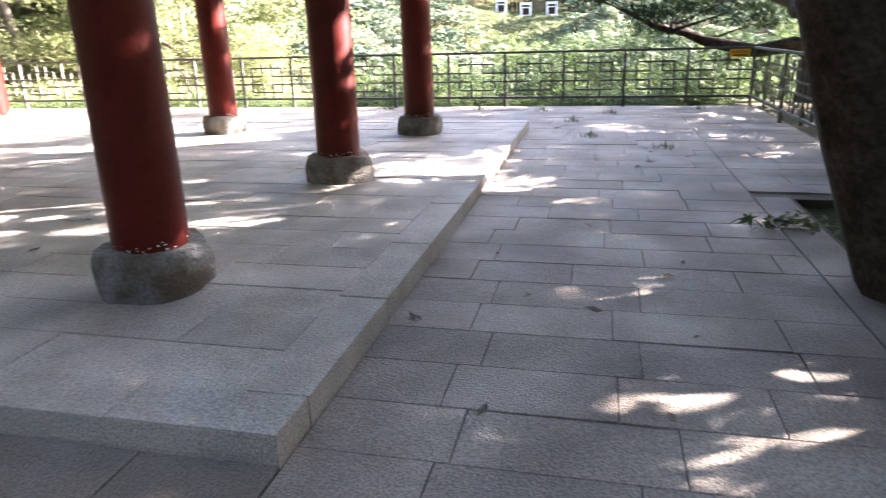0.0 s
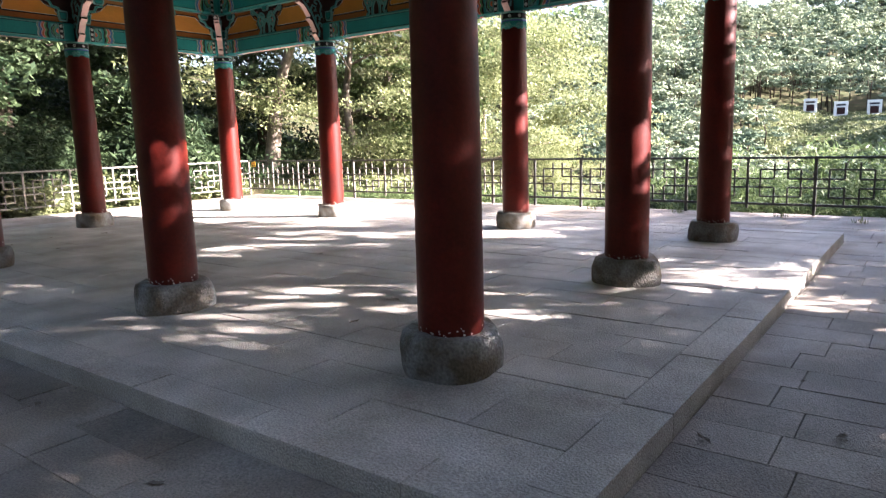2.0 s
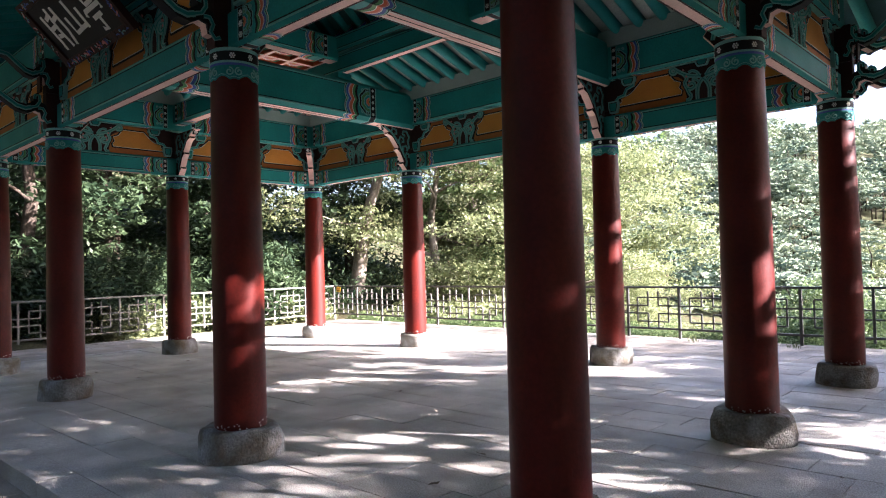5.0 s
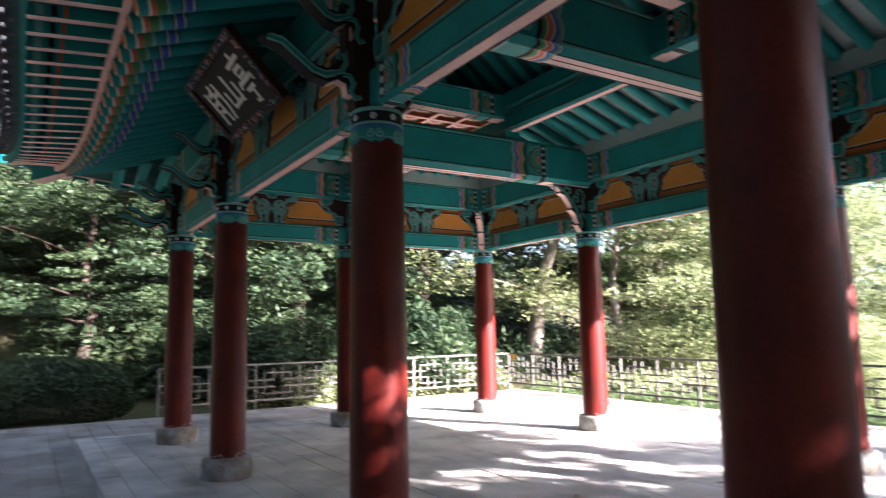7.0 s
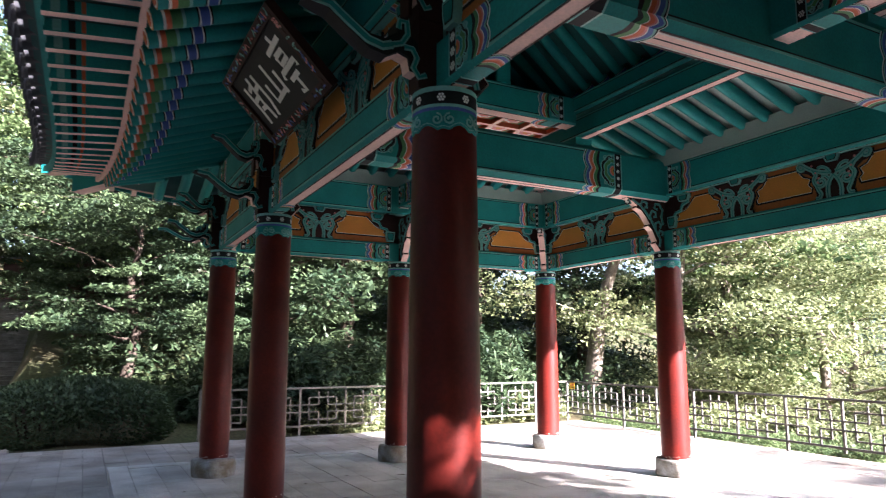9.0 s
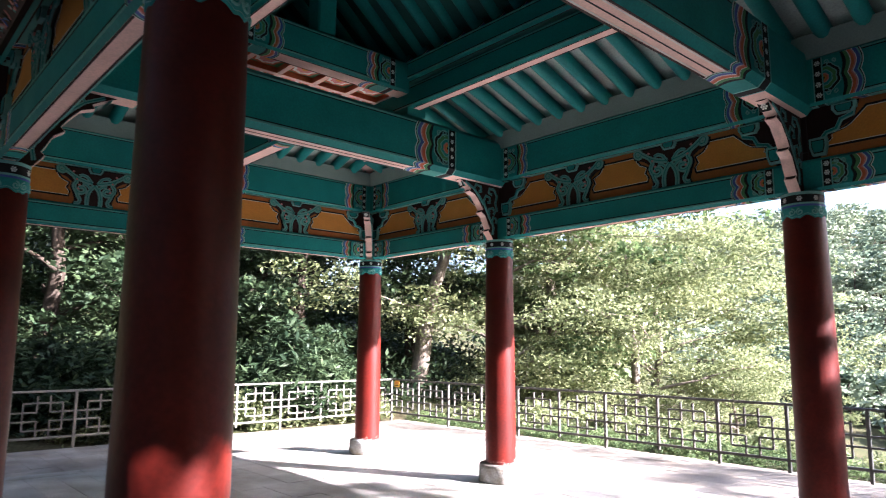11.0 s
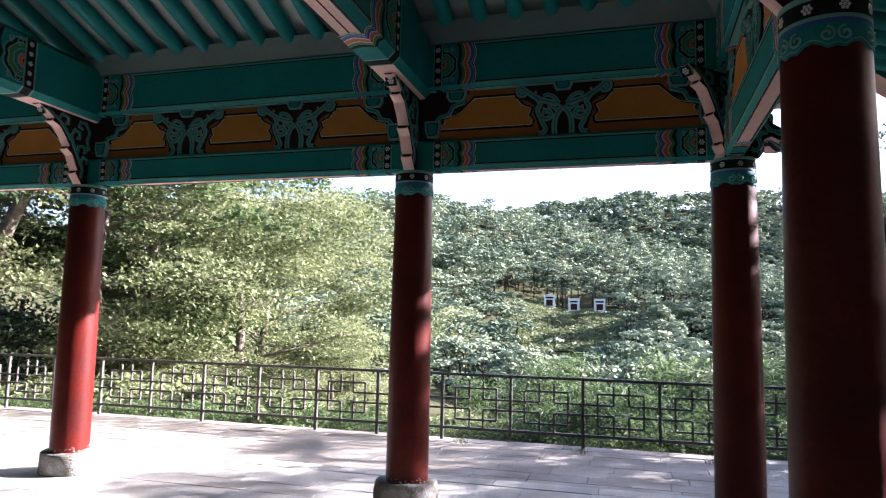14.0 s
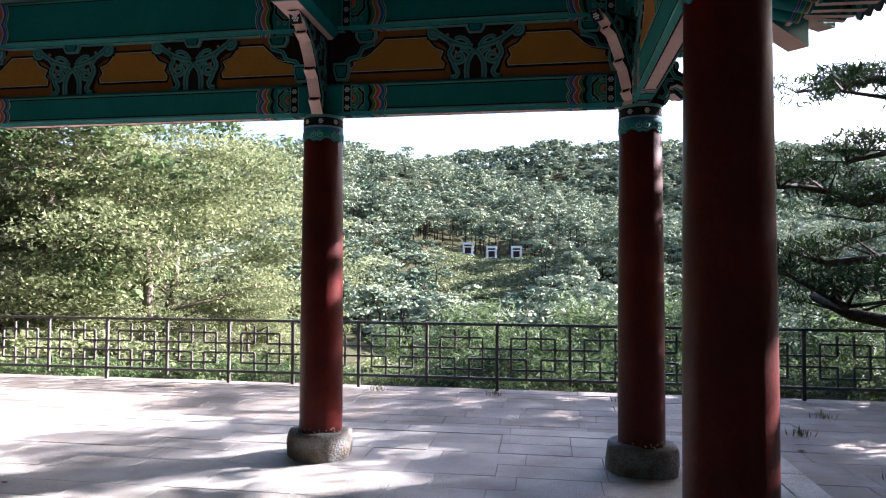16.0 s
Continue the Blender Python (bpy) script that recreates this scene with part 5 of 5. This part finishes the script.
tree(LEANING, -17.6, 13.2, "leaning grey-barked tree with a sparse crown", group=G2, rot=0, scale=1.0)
# Entries with y below -4 stand out of view, added to darken the front.
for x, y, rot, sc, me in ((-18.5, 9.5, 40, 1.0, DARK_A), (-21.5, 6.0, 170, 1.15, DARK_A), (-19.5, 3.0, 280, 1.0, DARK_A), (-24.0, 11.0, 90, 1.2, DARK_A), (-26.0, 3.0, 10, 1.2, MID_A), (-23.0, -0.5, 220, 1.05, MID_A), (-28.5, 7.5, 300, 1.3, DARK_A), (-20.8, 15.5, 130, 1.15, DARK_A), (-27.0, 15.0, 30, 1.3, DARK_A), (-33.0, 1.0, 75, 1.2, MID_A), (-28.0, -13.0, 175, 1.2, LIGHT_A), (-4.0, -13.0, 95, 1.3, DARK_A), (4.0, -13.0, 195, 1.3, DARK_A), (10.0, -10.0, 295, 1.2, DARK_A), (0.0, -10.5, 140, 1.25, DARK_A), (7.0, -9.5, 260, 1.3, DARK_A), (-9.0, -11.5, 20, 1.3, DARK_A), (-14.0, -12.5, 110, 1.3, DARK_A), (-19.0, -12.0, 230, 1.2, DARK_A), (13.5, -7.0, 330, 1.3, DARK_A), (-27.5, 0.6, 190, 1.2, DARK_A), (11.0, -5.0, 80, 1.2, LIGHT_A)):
    tree(me, x, y, "shaded leafy tree of the wooded bank and the unseen added front row", group=G2, rot=rot, scale=sc)
# maple-like low tree and clipped bush beside the path
MAPLE = broadleaf(41, 5.6, 3.2, 0.13, 0.06, 230, 190, LEAF_DARK, BARK_DARK, 0.62, 0.12, flat=0.16)
tree(MAPLE, -18.6, -0.7, "layered maple with fine green leaves beside the path", group=G2, scale=1.05)
tree(MAPLE, -22.5, -1.9, "layered maple with fine green leaves beside the path", group=G2, rot=120, scale=1.2)
HEDGE = hedge_mesh(51, 1.2, 1.85, 1.28, 0.05, 22000, LEAF_DARK)
shrub(HEDGE, -16.35, -1.75, "rounded dark green clipped hedge at the terrace edge", z=-0.2, name="hedge")
TALL_HEDGE = hedge_mesh(52, 1.6, 1.3, 2.5, 0.075, 12000, LEAF_DARK)
for x, y, z in ((-28.6, -8.2, -0.3), (-31.4, -8.3, 0.5), (-34.2, -8.4, 1.9)):
    shrub(TALL_HEDGE, x, y, "tall dark clipped hedge beside the stone stairs", "stair hedges", z=z, name="hedge")
tree(DARK_A, -25.4, -1.6, "shaded leafy tree of the wooded bank and the unseen added front row", group=G2, rot=65, scale=1.0)
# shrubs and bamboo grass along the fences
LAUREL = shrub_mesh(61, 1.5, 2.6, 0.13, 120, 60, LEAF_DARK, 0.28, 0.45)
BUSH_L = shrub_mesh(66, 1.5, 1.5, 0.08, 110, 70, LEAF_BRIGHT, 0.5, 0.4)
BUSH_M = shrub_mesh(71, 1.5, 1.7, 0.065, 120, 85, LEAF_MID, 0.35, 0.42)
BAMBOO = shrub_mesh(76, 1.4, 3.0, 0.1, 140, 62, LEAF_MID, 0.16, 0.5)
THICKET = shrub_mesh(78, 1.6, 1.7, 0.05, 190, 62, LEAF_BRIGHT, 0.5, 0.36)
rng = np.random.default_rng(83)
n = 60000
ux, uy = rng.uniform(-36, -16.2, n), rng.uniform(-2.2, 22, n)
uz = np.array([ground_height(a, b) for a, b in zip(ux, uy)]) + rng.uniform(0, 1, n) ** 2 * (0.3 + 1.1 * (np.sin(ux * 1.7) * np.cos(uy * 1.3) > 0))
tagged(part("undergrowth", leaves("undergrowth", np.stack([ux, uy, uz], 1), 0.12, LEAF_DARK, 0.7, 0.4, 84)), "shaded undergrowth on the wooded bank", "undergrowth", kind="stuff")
tree(BRIGHT_A, -35.0, -10.2, "sunlit broadleaf tree beside the stone stairs", group=G2, rot=80, scale=1.7)
for x, y, rot in ((-43.0, -9.5, 70), (-47.0, -14.0, 310), (-46.0, -4.5, 20), (-29.5, -11.5, 10), (-22.0, -11.5, 200), (-36.0, -11.5, 100), (-34.5, -1.6, 50), (-40.0, -2.0, 250)):
    tree(MID_A, x, y, "tall leafy tree beside the stairs", group=G2, rot=rot, scale=1.35)
rnd = random.Random(7)
for x, y, s in ((-27.6, -2.5, 0.8), (-29.8, -2.4, 0.9), (-32.2, -2.5, 0.9), (-34.8, -2.6, 0.9)):
    shrub(LAUREL, x, y, "dark glossy evergreen shrub beside the stairs", "evergreen shrubs", rnd.uniform(0, 360), s)
for k in range(9):
    shrub(LAUREL, -16.4 - rnd.uniform(0, 1.2), 1.2 + k * 0.95, "dark glossy evergreen shrub behind the fence", "evergreen shrubs", rnd.uniform(0, 360), rnd.uniform(0.75, 1.1), z=-0.2)
for k in range(7):
    shrub(BUSH_L, -15.8 - rnd.uniform(0, 0.6), 3.0 + k * 1.15, "pale sunlit bush behind the fence", "pale bushes", rnd.uniform(0, 360), rnd.uniform(0.55, 0.75), z=-0.3)
for k in range(17):
    x = -15 + k * 1.22
    me, lab, g = (BUSH_L, "pale sunlit bush behind the fence", "pale bushes") if x < -4 else (BUSH_M, "green bush on the slope behind the fence", "green bushes")
    shrub(me, x, 12.0 + rnd.uniform(0, 0.8), lab, g, rnd.uniform(0, 360), rnd.uniform(0.7, 1.0), z=-1.1)
for x, y, s, z in ((-2.6, 16.5, 1.1, -2.2), (0.0, 17.5, 1.25, -2.6), (2.0, 16.0, 1.2, -2.3), (-0.9, 15.0, 0.9, -2.2), (3.4, 18.5, 1.4, -2.8), (-4.6, 17.0, 1.0, -2.6), (1.0, 22.0, 1.5, -4.2), (5.0, 15.0, 1.2, -2.2), (-3.0, 22.5, 1.3, -4.2), (7.5, 17.0, 1.4, -2.6)):
    shrub(BAMBOO, x, y, "feathery bamboo thicket on the slope below the fence", "bamboo thickets", rnd.uniform(0, 360), s, z=z, name="bamboo")
for x, y, s, z in ((3.0, 32.0, 1.9, -5.5), (7.0, 34.0, 2.2, -5.6), (10.5, 31.0, 2.0, -5.4), (14.0, 34.0, 2.2, -5.5), (9.0, 24.0, 1.6, -4.0), (12.0, 20.0, 1.6, -3.8)):
    shrub(THICKET, x, y, "sunlit round thicket in the valley", "valley thickets", rnd.uniform(0, 360), s, z=z)
# low growth against the foot of the back fence
for k in range(18):
    shrub(BUSH_M, -14.6 + k * 1.1, 11.0 + rnd.uniform(0, 0.3), "low green bush against the fence foot", "fence foot bushes", rnd.uniform(0, 360), rnd.uniform(0.45, 0.58), z=-0.72)
# near pines on the valley side
PINE_NEAR = pine(5, 8.0, 4.8, 0.36, BARK_DARK, 12, (-1.0, 0.2), 0.10, 0.3, 150)
tree(PINE_NEAR, 6.9, 12.7, "old dark pine with crooked spreading limbs", "pine", "pines", 0, 1.0, z=-1.6)
tree(PINE_NEAR, 15.5, 27.0, "tall dark pine on the valley slope", "pine", "pines", 150, 1.9, z=-5.0)
CROOKED = broadleaf(91, 8.0, 3.3, 0.36, 0.09, 200, 90, LEAF_DARK, BARK_DARK, 0.65, 0.6, bend=(0, -0.38, -0.7, -0.72, -0.3, 0.5, 1.3, 2.0))
tree(CROOKED, 4.3, 0.75, "thick dark-barked old tree at the paving's edge", "tree", "pines", 0, 1.0, z=-0.25)
# Out of view: placed and turned so their crowns dapple the floor.
for me, x, y, rot, sc in (
        (MID_A, 10.54, 5.51, 85, 0.74),
        (LIGHT_A, 12.16, 11.54, 100, 1.24),
        (LIGHT_A, 16.32, 7.94, 214, 1.03),
        (MID_A, 9.58, 10.63, 247, 0.77),
        (MID_A, 8.31, 6.38, 14, 1.05),
        (MID_A, 10.49, -0.88, 168, 1.28),
        (LIGHT_A, 7.42, 3.54, 255, 1.06),
        (LIGHT_A, 12.22, 3.16, 328, 1.21),
        (LIGHT_A, 16.93, 4.56, 301, 1.11),
        (MID_A, 12.17, -1.03, 67, 0.91)):
    tree(me, x, y, "unseen leafy green tree casting dapples from the valley side" if me is MID_A else "unseen sparse dark-leaved tree casting dapples from the valley side", group=G2, rot=rot, scale=sc)

# wooded hill across the valley: uneven crowns of many leaf tufts
rng = np.random.default_rng(17)
trunks = Mesher()
placed = 0
cen, face, size = [], [], []
while placed < 4000:
    y = 70 + 230 * rng.random() ** 0.95 if placed < 2550 else rng.uniform(295, 442)
    x = rng.uniform(-0.6, 0.62) * (y + 30) if y < 290 else rng.uniform(-75, 190)
    if y < 150 and abs(x + 13.5) < 9.5 and y > 128:
        continue
    az = math.degrees(math.atan2(x + 0.78, y))
    if 92 < y < 150 and -9.5 < az < -0.8:
        continue
    h = rng.uniform(7.0, 11.0) * (0.62 if y < 128 else 1)
    g = ground_height(x, y)
    r = rng.uniform(2.7, 4.7) * (0.8 if y < 128 else 1.0)
    placed += 1
    n = int((380 if y < 165 else 200 if y < 250 else 75) * (1 if az > -24 else 0.35))
    # flat clouds of needles, densest on their upper sides
    pads = 9
    ph = np.sort(rng.uniform(0.4 if y > 128 else 0.15, 1.0, pads))
    pa, pr = rng.uniform(0, 6.283, pads), r * rng.uniform(0.35, 0.95, pads) * np.clip(1.2 - 1.05 * (ph - 0.5) / 0.5, 0.1, 1.2)
    ps = r * rng.uniform(0.3, 0.52, pads)
    lay = rng.integers(0, pads, n)
    q = rng.normal(size=(n, 3))
    q[:, 2] = np.where(rng.random(n) < 0.8, np.abs(q[:, 2]), q[:, 2])
    q /= np.linalg.norm(q, axis=1)[:, None]
    off = q * ps[lay][:, None] * np.array([1.0, 1.0, 0.42]) * rng.uniform(0.75, 1.08, (n, 1))
    cen.append(np.stack([x + pr[lay] * np.cos(pa[lay]), y + pr[lay] * np.sin(pa[lay]), g + h * ph[lay]], 1) + off)
    face.append(q * np.array([2.0, 2.0, 3.0]))
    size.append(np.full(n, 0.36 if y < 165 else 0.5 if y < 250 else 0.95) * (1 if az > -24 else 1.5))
    if y < 200:
        trunks.tube([(x, y, g - 0.3), (x + rng.normal() * 0.25, y, g + h * 0.5), (x + rng.normal() * 0.4, y, g + h * 0.9)], [0.15, 0.11, 0.04], BARK_DARK, 5)
cen, face, size = np.concatenate(cen), np.concatenate(face), np.concatenate(size)[:, None]
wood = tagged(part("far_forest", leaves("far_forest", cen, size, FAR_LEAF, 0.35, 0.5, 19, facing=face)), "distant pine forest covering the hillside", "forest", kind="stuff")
part("far_trunks", trunks, wood)
# grass on the archery bank
rng = np.random.default_rng(23)
n = 14000
gxs, gys = rng.uniform(-24, -3, n), rng.uniform(112, 152, n)
cg = np.array([(x, y, ground_height(x, y) + 0.25) for x, y in zip(gxs, gys)])
tagged(part("bank_grass", leaves("bank_grass", cg, 0.4, GRASS, 0.5, 0.5, 29, facing=np.tile((0.3, -0.2, 1.0), (n, 1)))), "sunlit grass on the bank round the targets", "grass", kind="stuff")
for az in (-6.99, -4.99, -2.9):
    x = -0.78 + 145 * math.tan(radians(az))
    z = ground_height(x, 144.7)
    t = thing("archery_target", (x, 144.7, max(z + 0.1, 3.7)), "white framed archery target board with a dark square", "target", "archery targets")
    m = Mesher()
    m.box((-1.15, -0.06, 0), (1.15, 0.06, 2.85), WHITE)
    part("board", m, t)
    m = Mesher()
    m.box((-0.68, -0.08, 0.45), (0.68, -0.062, 1.75), MAROON)
    m.box((-0.8, -0.08, 2.0), (0.8, -0.062, 2.35), BLACK)
    part("target_mark", m, t)
    m = Mesher()
    for s in (-0.8, 0.8):
        m.box((s - 0.05, 0.07, min(z - 3.75, 0) - 0.4), (s + 0.05, 0.17, 2.2), BARK_DARK)
    part("prop", m, t)

# ---- stairs, wall and gate beyond the path ----
st = thing("stone_stairs", (-29.6, -5.05, LOW), "long flight of grey granite steps up the wooded bank", "stairs")
for k in range(24):
    m = Mesher()
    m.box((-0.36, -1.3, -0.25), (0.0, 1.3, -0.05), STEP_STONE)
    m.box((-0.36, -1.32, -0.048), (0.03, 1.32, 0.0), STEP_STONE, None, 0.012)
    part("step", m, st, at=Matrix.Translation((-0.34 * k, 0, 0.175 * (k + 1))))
for s in (-1, 1):
    m = Mesher()
    m.add([(0.2, s * 1.33, -0.3), (0.2, s * 1.6, -0.3), (-8.4, s * 1.33, -0.3), (-8.4, s * 1.6, -0.3), (0.2, s * 1.33, 0.25), (0.2, s * 1.6, 0.25), (-8.4, s * 1.33, 4.55), (-8.4, s * 1.6, 4.55)], [(0, 1, 5, 4), (2, 6, 7, 3), (0, 4, 6, 2), (1, 3, 7, 5), (4, 5, 7, 6)], SLAB_LOW)
    part("side_kerb", m, st)
wallm = thing("stone_wall", (-39.6, -15.4, 3.9), "pale mortared stone wall along the upper court", "wall")
m = Mesher()
m.box((-0.3, 0, -0.6), (0.0, 9.2, 2.2), WHITE)
part("mortar", m, wallm)
rock = Mesher()
rock.box((0, 0.02, 0.02), (0.06, 0.38, 0.24), STONE, None, 0.03)
rock = rock.mesh("stone")
for r in range(9):
    for c in range(22):
        part("stone", rock, wallm, at=Matrix.Translation((-0.02, c * 0.42 + (0.2 if r % 2 else 0), -0.55 + r * 0.29)))
gate = thing("red_gate", (-42.0, -5.6, 4.1), "dark red wooden gate building above the stairs", "gate")
m = Mesher()
m.box((-0.5, -0.2, 0), (0, 1.9, 2.2), MAROON)
part("door_wall", m, gate)
m = Mesher()
m.box((-0.6, -0.4, 2.2), (0.3, 2.1, 2.4), OCHRE)
m.box((-1.0, -0.8, 2.4), (0.7, 2.5, 2.6), TILE)
part("eave", m, gate)

# ---- grass tufts, branches and leaves on the paving ----
TUFT = leaves("blades", np.random.default_rng(3).normal(size=(26, 3)) * np.array([0.05, 0.05, 0.015]) + np.array([0, 0, 0.04]), 0.06, GRASS, 1.0, 0.12, 5, dirs=np.tile((0, 0, 1.5), (26, 1)))
for x, y in ((2.6, 8.9), (3.2, 5.4), (2.0, 7.9), (0.2, 9.6), (-1.6, 9.7), (1.4, 9.3), (2.3, 6.3), (-3.4, 9.8), (4.1, 9.5)):
    ob = part("grass_tuft", TUFT)
    ob.location = (x, y, LOW)
    tagged(ob, "small tuft of grass in a paving joint", "grass", "grass tufts")
DRY = Mesher()
DRY.add([(-0.06, 0, 0.004), (-0.02, 0.022, 0.014), (0.03, 0.018, 0.012), (0.065, 0, 0.02), (0.03, -0.02, 0.006), (-0.02, -0.02, 0.016), (0, 0, 0.005)], [(0, 6, 1), (1, 6, 2), (2, 6, 3), (3, 6, 4), (4, 6, 5), (5, 6, 0)], BARK)
DRY = DRY.mesh("dry_leaf")
rnd = random.Random(11)
spots = [(2.72, -0.75, LOW), (2.0, -0.83, LOW), (2.9, 0.0, LOW), (2.95, 1.1, LOW), (2.35, 1.9, LOW), (-0.4, -1.75, LOW), (0.2, -1.8, LOW), (-1.9, -1.6, LOW), (-2.4, 0.35, 0), (-5.2, 4.6, 0), (-3.4, 4.2, 0)]
spots += [(rnd.uniform(1.5, 4.4), rnd.uniform(-2.5, 9.5), LOW) for _ in range(26)] + [(rnd.uniform(-10, 1), rnd.uniform(-1, 7), 0) for _ in range(14)]
for x, y, z in spots:
    ob = part("dry_leaf", DRY)
    ob.matrix_world = Matrix.Translation((x, y, z + 0.003)) @ pose(0, 0, 0, rnd.uniform(-12, 12), 0, rnd.uniform(0, 360)) @ Matrix.Scale(rnd.uniform(0.5, 1.1), 4)
    tagged(ob, "curled brown fallen leaf on the paving", "leaf", "fallen leaves")
BRANCH = leaves("foliage", np.random.default_rng(9).normal(size=(90, 3)) * np.array([0.28, 0.14, 0.05]) + np.array([0, 0, 0.1]), 0.1, LEAF_MID, 0.4, 0.25, 6)
ob = part("cut_branch", BRANCH)
ob.matrix_world = Matrix.Translation((3.8, 1.95, LOW)) @ Matrix.Scale(0.62, 4)
tagged(ob, "cut leafy green branch lying at the paving's edge", "branch")

# ---- paving ----
def slab_mesh(mat):
    m = Mesher()
    e = 0.003
    vs = [(0, 0, -1), (1, 0, -1), (1, 1, -1), (0, 1, -1), (0, 0, -0.05), (1, 0, -0.05), (1, 1, -0.05), (0, 1, -0.05), (e, 2 * e, 0), (1 - e, 2 * e, 0), (1 - e, 1 - 2 * e, 0), (e, 1 - 2 * e, 0)]
    m.add(vs, [(0, 1, 5, 4), (1, 2, 6, 5), (2, 3, 7, 6), (3, 0, 4, 7), (4, 5, 9, 8), (5, 6, 10, 9), (6, 7, 11, 10), (7, 4, 8, 11), (8, 9, 10, 11)], mat)
    return m


def pave(parent, rects, top, row, mat, far_mat, near, rnd, thick=0.06, name="slab", gap=0.0026):
    """Rows of slabs along x over the rectangles; those inside the near stretch are objects, the rest one mesh."""
    me, rest = slab_mesh(mat).mesh(name), Mesher()
    proto = slab_mesh(far_mat)
    count = 0
    for x0, y0, x1, y1 in rects:
        n = max(1, round((y1 - y0) / row))
        h = (y1 - y0) / n
        for r in range(n):
            x = x0
            while x < x1 - 0.02:
                w = min(rnd.choice((0.6, 0.7, 0.7, 0.8, 0.95)) if x > x0 else rnd.uniform(0.25, 0.7), x1 - x)
                if x1 - x - w < 0.2:
                    w = x1 - x
                y = y0 + r * h
                g = gap
                lo = Vector((x + g, y + g, top + rnd.gauss(0, 0.0018)))
                if near(x + w / 2, y + h / 2) and count < 300:
                    ob = new(name, me)
                    ob.parent = parent
                    ob.matrix_basis = Matrix.Translation(lo) @ pose(0, 0, 0, rnd.gauss(0, 0.12), rnd.gauss(0, 0.08), 0) @ Matrix.Diagonal((w - 2 * g, h - 2 * g, thick, 1))
                    count += 1
                else:
                    rest.add([(lo.x + a * (w - 2 * g), lo.y + b * (h - 2 * g), lo.z + c * thick) for a, b, c in proto.v], proto.f, far_mat)
                x += w
    if rest.v:
        tagged(part("slab_field", rest, parent), "rows of granite slabs", kind="stuff")


rnd = random.Random(2)
plat = new("platform")
tagged(plat, "low granite platform of rectangular slabs with kerb stones", "platform", kind="structure")
m = Mesher()
m.box((PX0 + 0.03, PY0 + 0.03, -0.4), (PX1 - 0.03, PY1 - 0.03, -0.012), JOINT)
part("bed", m, plat)
K = 0.27
pave(plat, [(PX0 + K, PY0 + K, PX1 - K, PY1 - K)], 0.0, 0.37, SLAB, material("granite_slab_far", (0.53, 0.51, 0.47), 0.62, 0.36, 1.7, 85, 0.65, second=(0.34, 0.31, 0.26), per_island=0.09, stain=0.3), lambda x, y: x > -6.6 and y < 4.6, rnd, gap=0.0024)
kerb = slab_mesh(SLAB).mesh("kerb_stone")
def kerb_run(x0, y0, x1, y1, axis):
    a, end = (x0, x1) if axis == 0 else (y0, y1)
    while a < end - 0.05:
        w = min(rnd.uniform(0.85, 1.25), end - a)
        if end - a - w < 0.4:
            w = end - a
        ob = new("kerb_stone", kerb)
        ob.parent = plat
        s = (w - 0.006, y1 - y0, 0.3) if axis == 0 else (x1 - x0, w - 0.006, 0.3)
        p = (a + 0.003, y0, 0.004 + rnd.gauss(0, 0.0015)) if axis == 0 else (x0, a + 0.003, 0.004 + rnd.gauss(0, 0.0015))
        ob.matrix_basis = Matrix.Translation(p) @ Matrix.Diagonal((*s, 1))
        a += w
kerb_run(PX0, PY0, PX1, PY0 + K - 0.004, 0)
kerb_run(PX0, PY1 - K + 0.004, PX1, PY1, 0)
kerb_run(PX0, PY0 + K, PX0 + K - 0.004, PY1 - K, 1)
kerb_run(PX1 - K + 0.004, PY0 + K, PX1, PY1 - K, 1)
pv = new("pavement")
tagged(pv, "worn granite paving of long slabs around the platform", "pavement", kind="structure")
m = Mesher()
m.box((-14.75, -8.2, -0.3), (4.05, 10.35, LOW - 0.012), JOINT)
m.box((4.05, 3.0, -0.3), (5.15, 10.35, LOW - 0.013), JOINT)
m.box((-31.0, -8.2, -0.3), (-14.75, -3.3, LOW - 0.012), JOINT)
part("bed", m, pv)
RX = 3.72
pave(pv, [(PX1 + 0.005, -8.1, RX, PY1), (PX0 - 3.3, -2.6, PX1, PY0 - 0.005), (PX0 - 3.3, PY0, PX0 - 0.005, PY1), (PX0 - 3.3, PY1 + 0.005, RX, 10.3), (RX, 3.2, 5.1, 10.3), (-30.9, -8.1, PX1, -2.86)], LOW, 0.36, SLAB_LOW, SLAB_FAR,
     lambda x, y: (x > PX1 and -2.2 < y < 7) or (y < PY0 and -6 < x), rnd)
m = slab_mesh(SLAB_LOW).mesh("kerb_stone")
for k in range(12):
    for ax, a0, n in ((1, -8.0, 11), (0, -14.6, 16)):
        if k < n:
            ob = new("kerb_stone", m)
            ob.parent = pv
            ob.matrix_basis = (Matrix.Translation((RX + 0.004, a0 + k * 1.0, LOW + 0.004)) @ Matrix.Diagonal((0.28, 0.994, 0.3, 1))) if ax else (Matrix.Translation((a0 + k * 1.34, -2.856, LOW + 0.004)) @ Matrix.Diagonal((1.334, 0.25, 0.25, 1)))
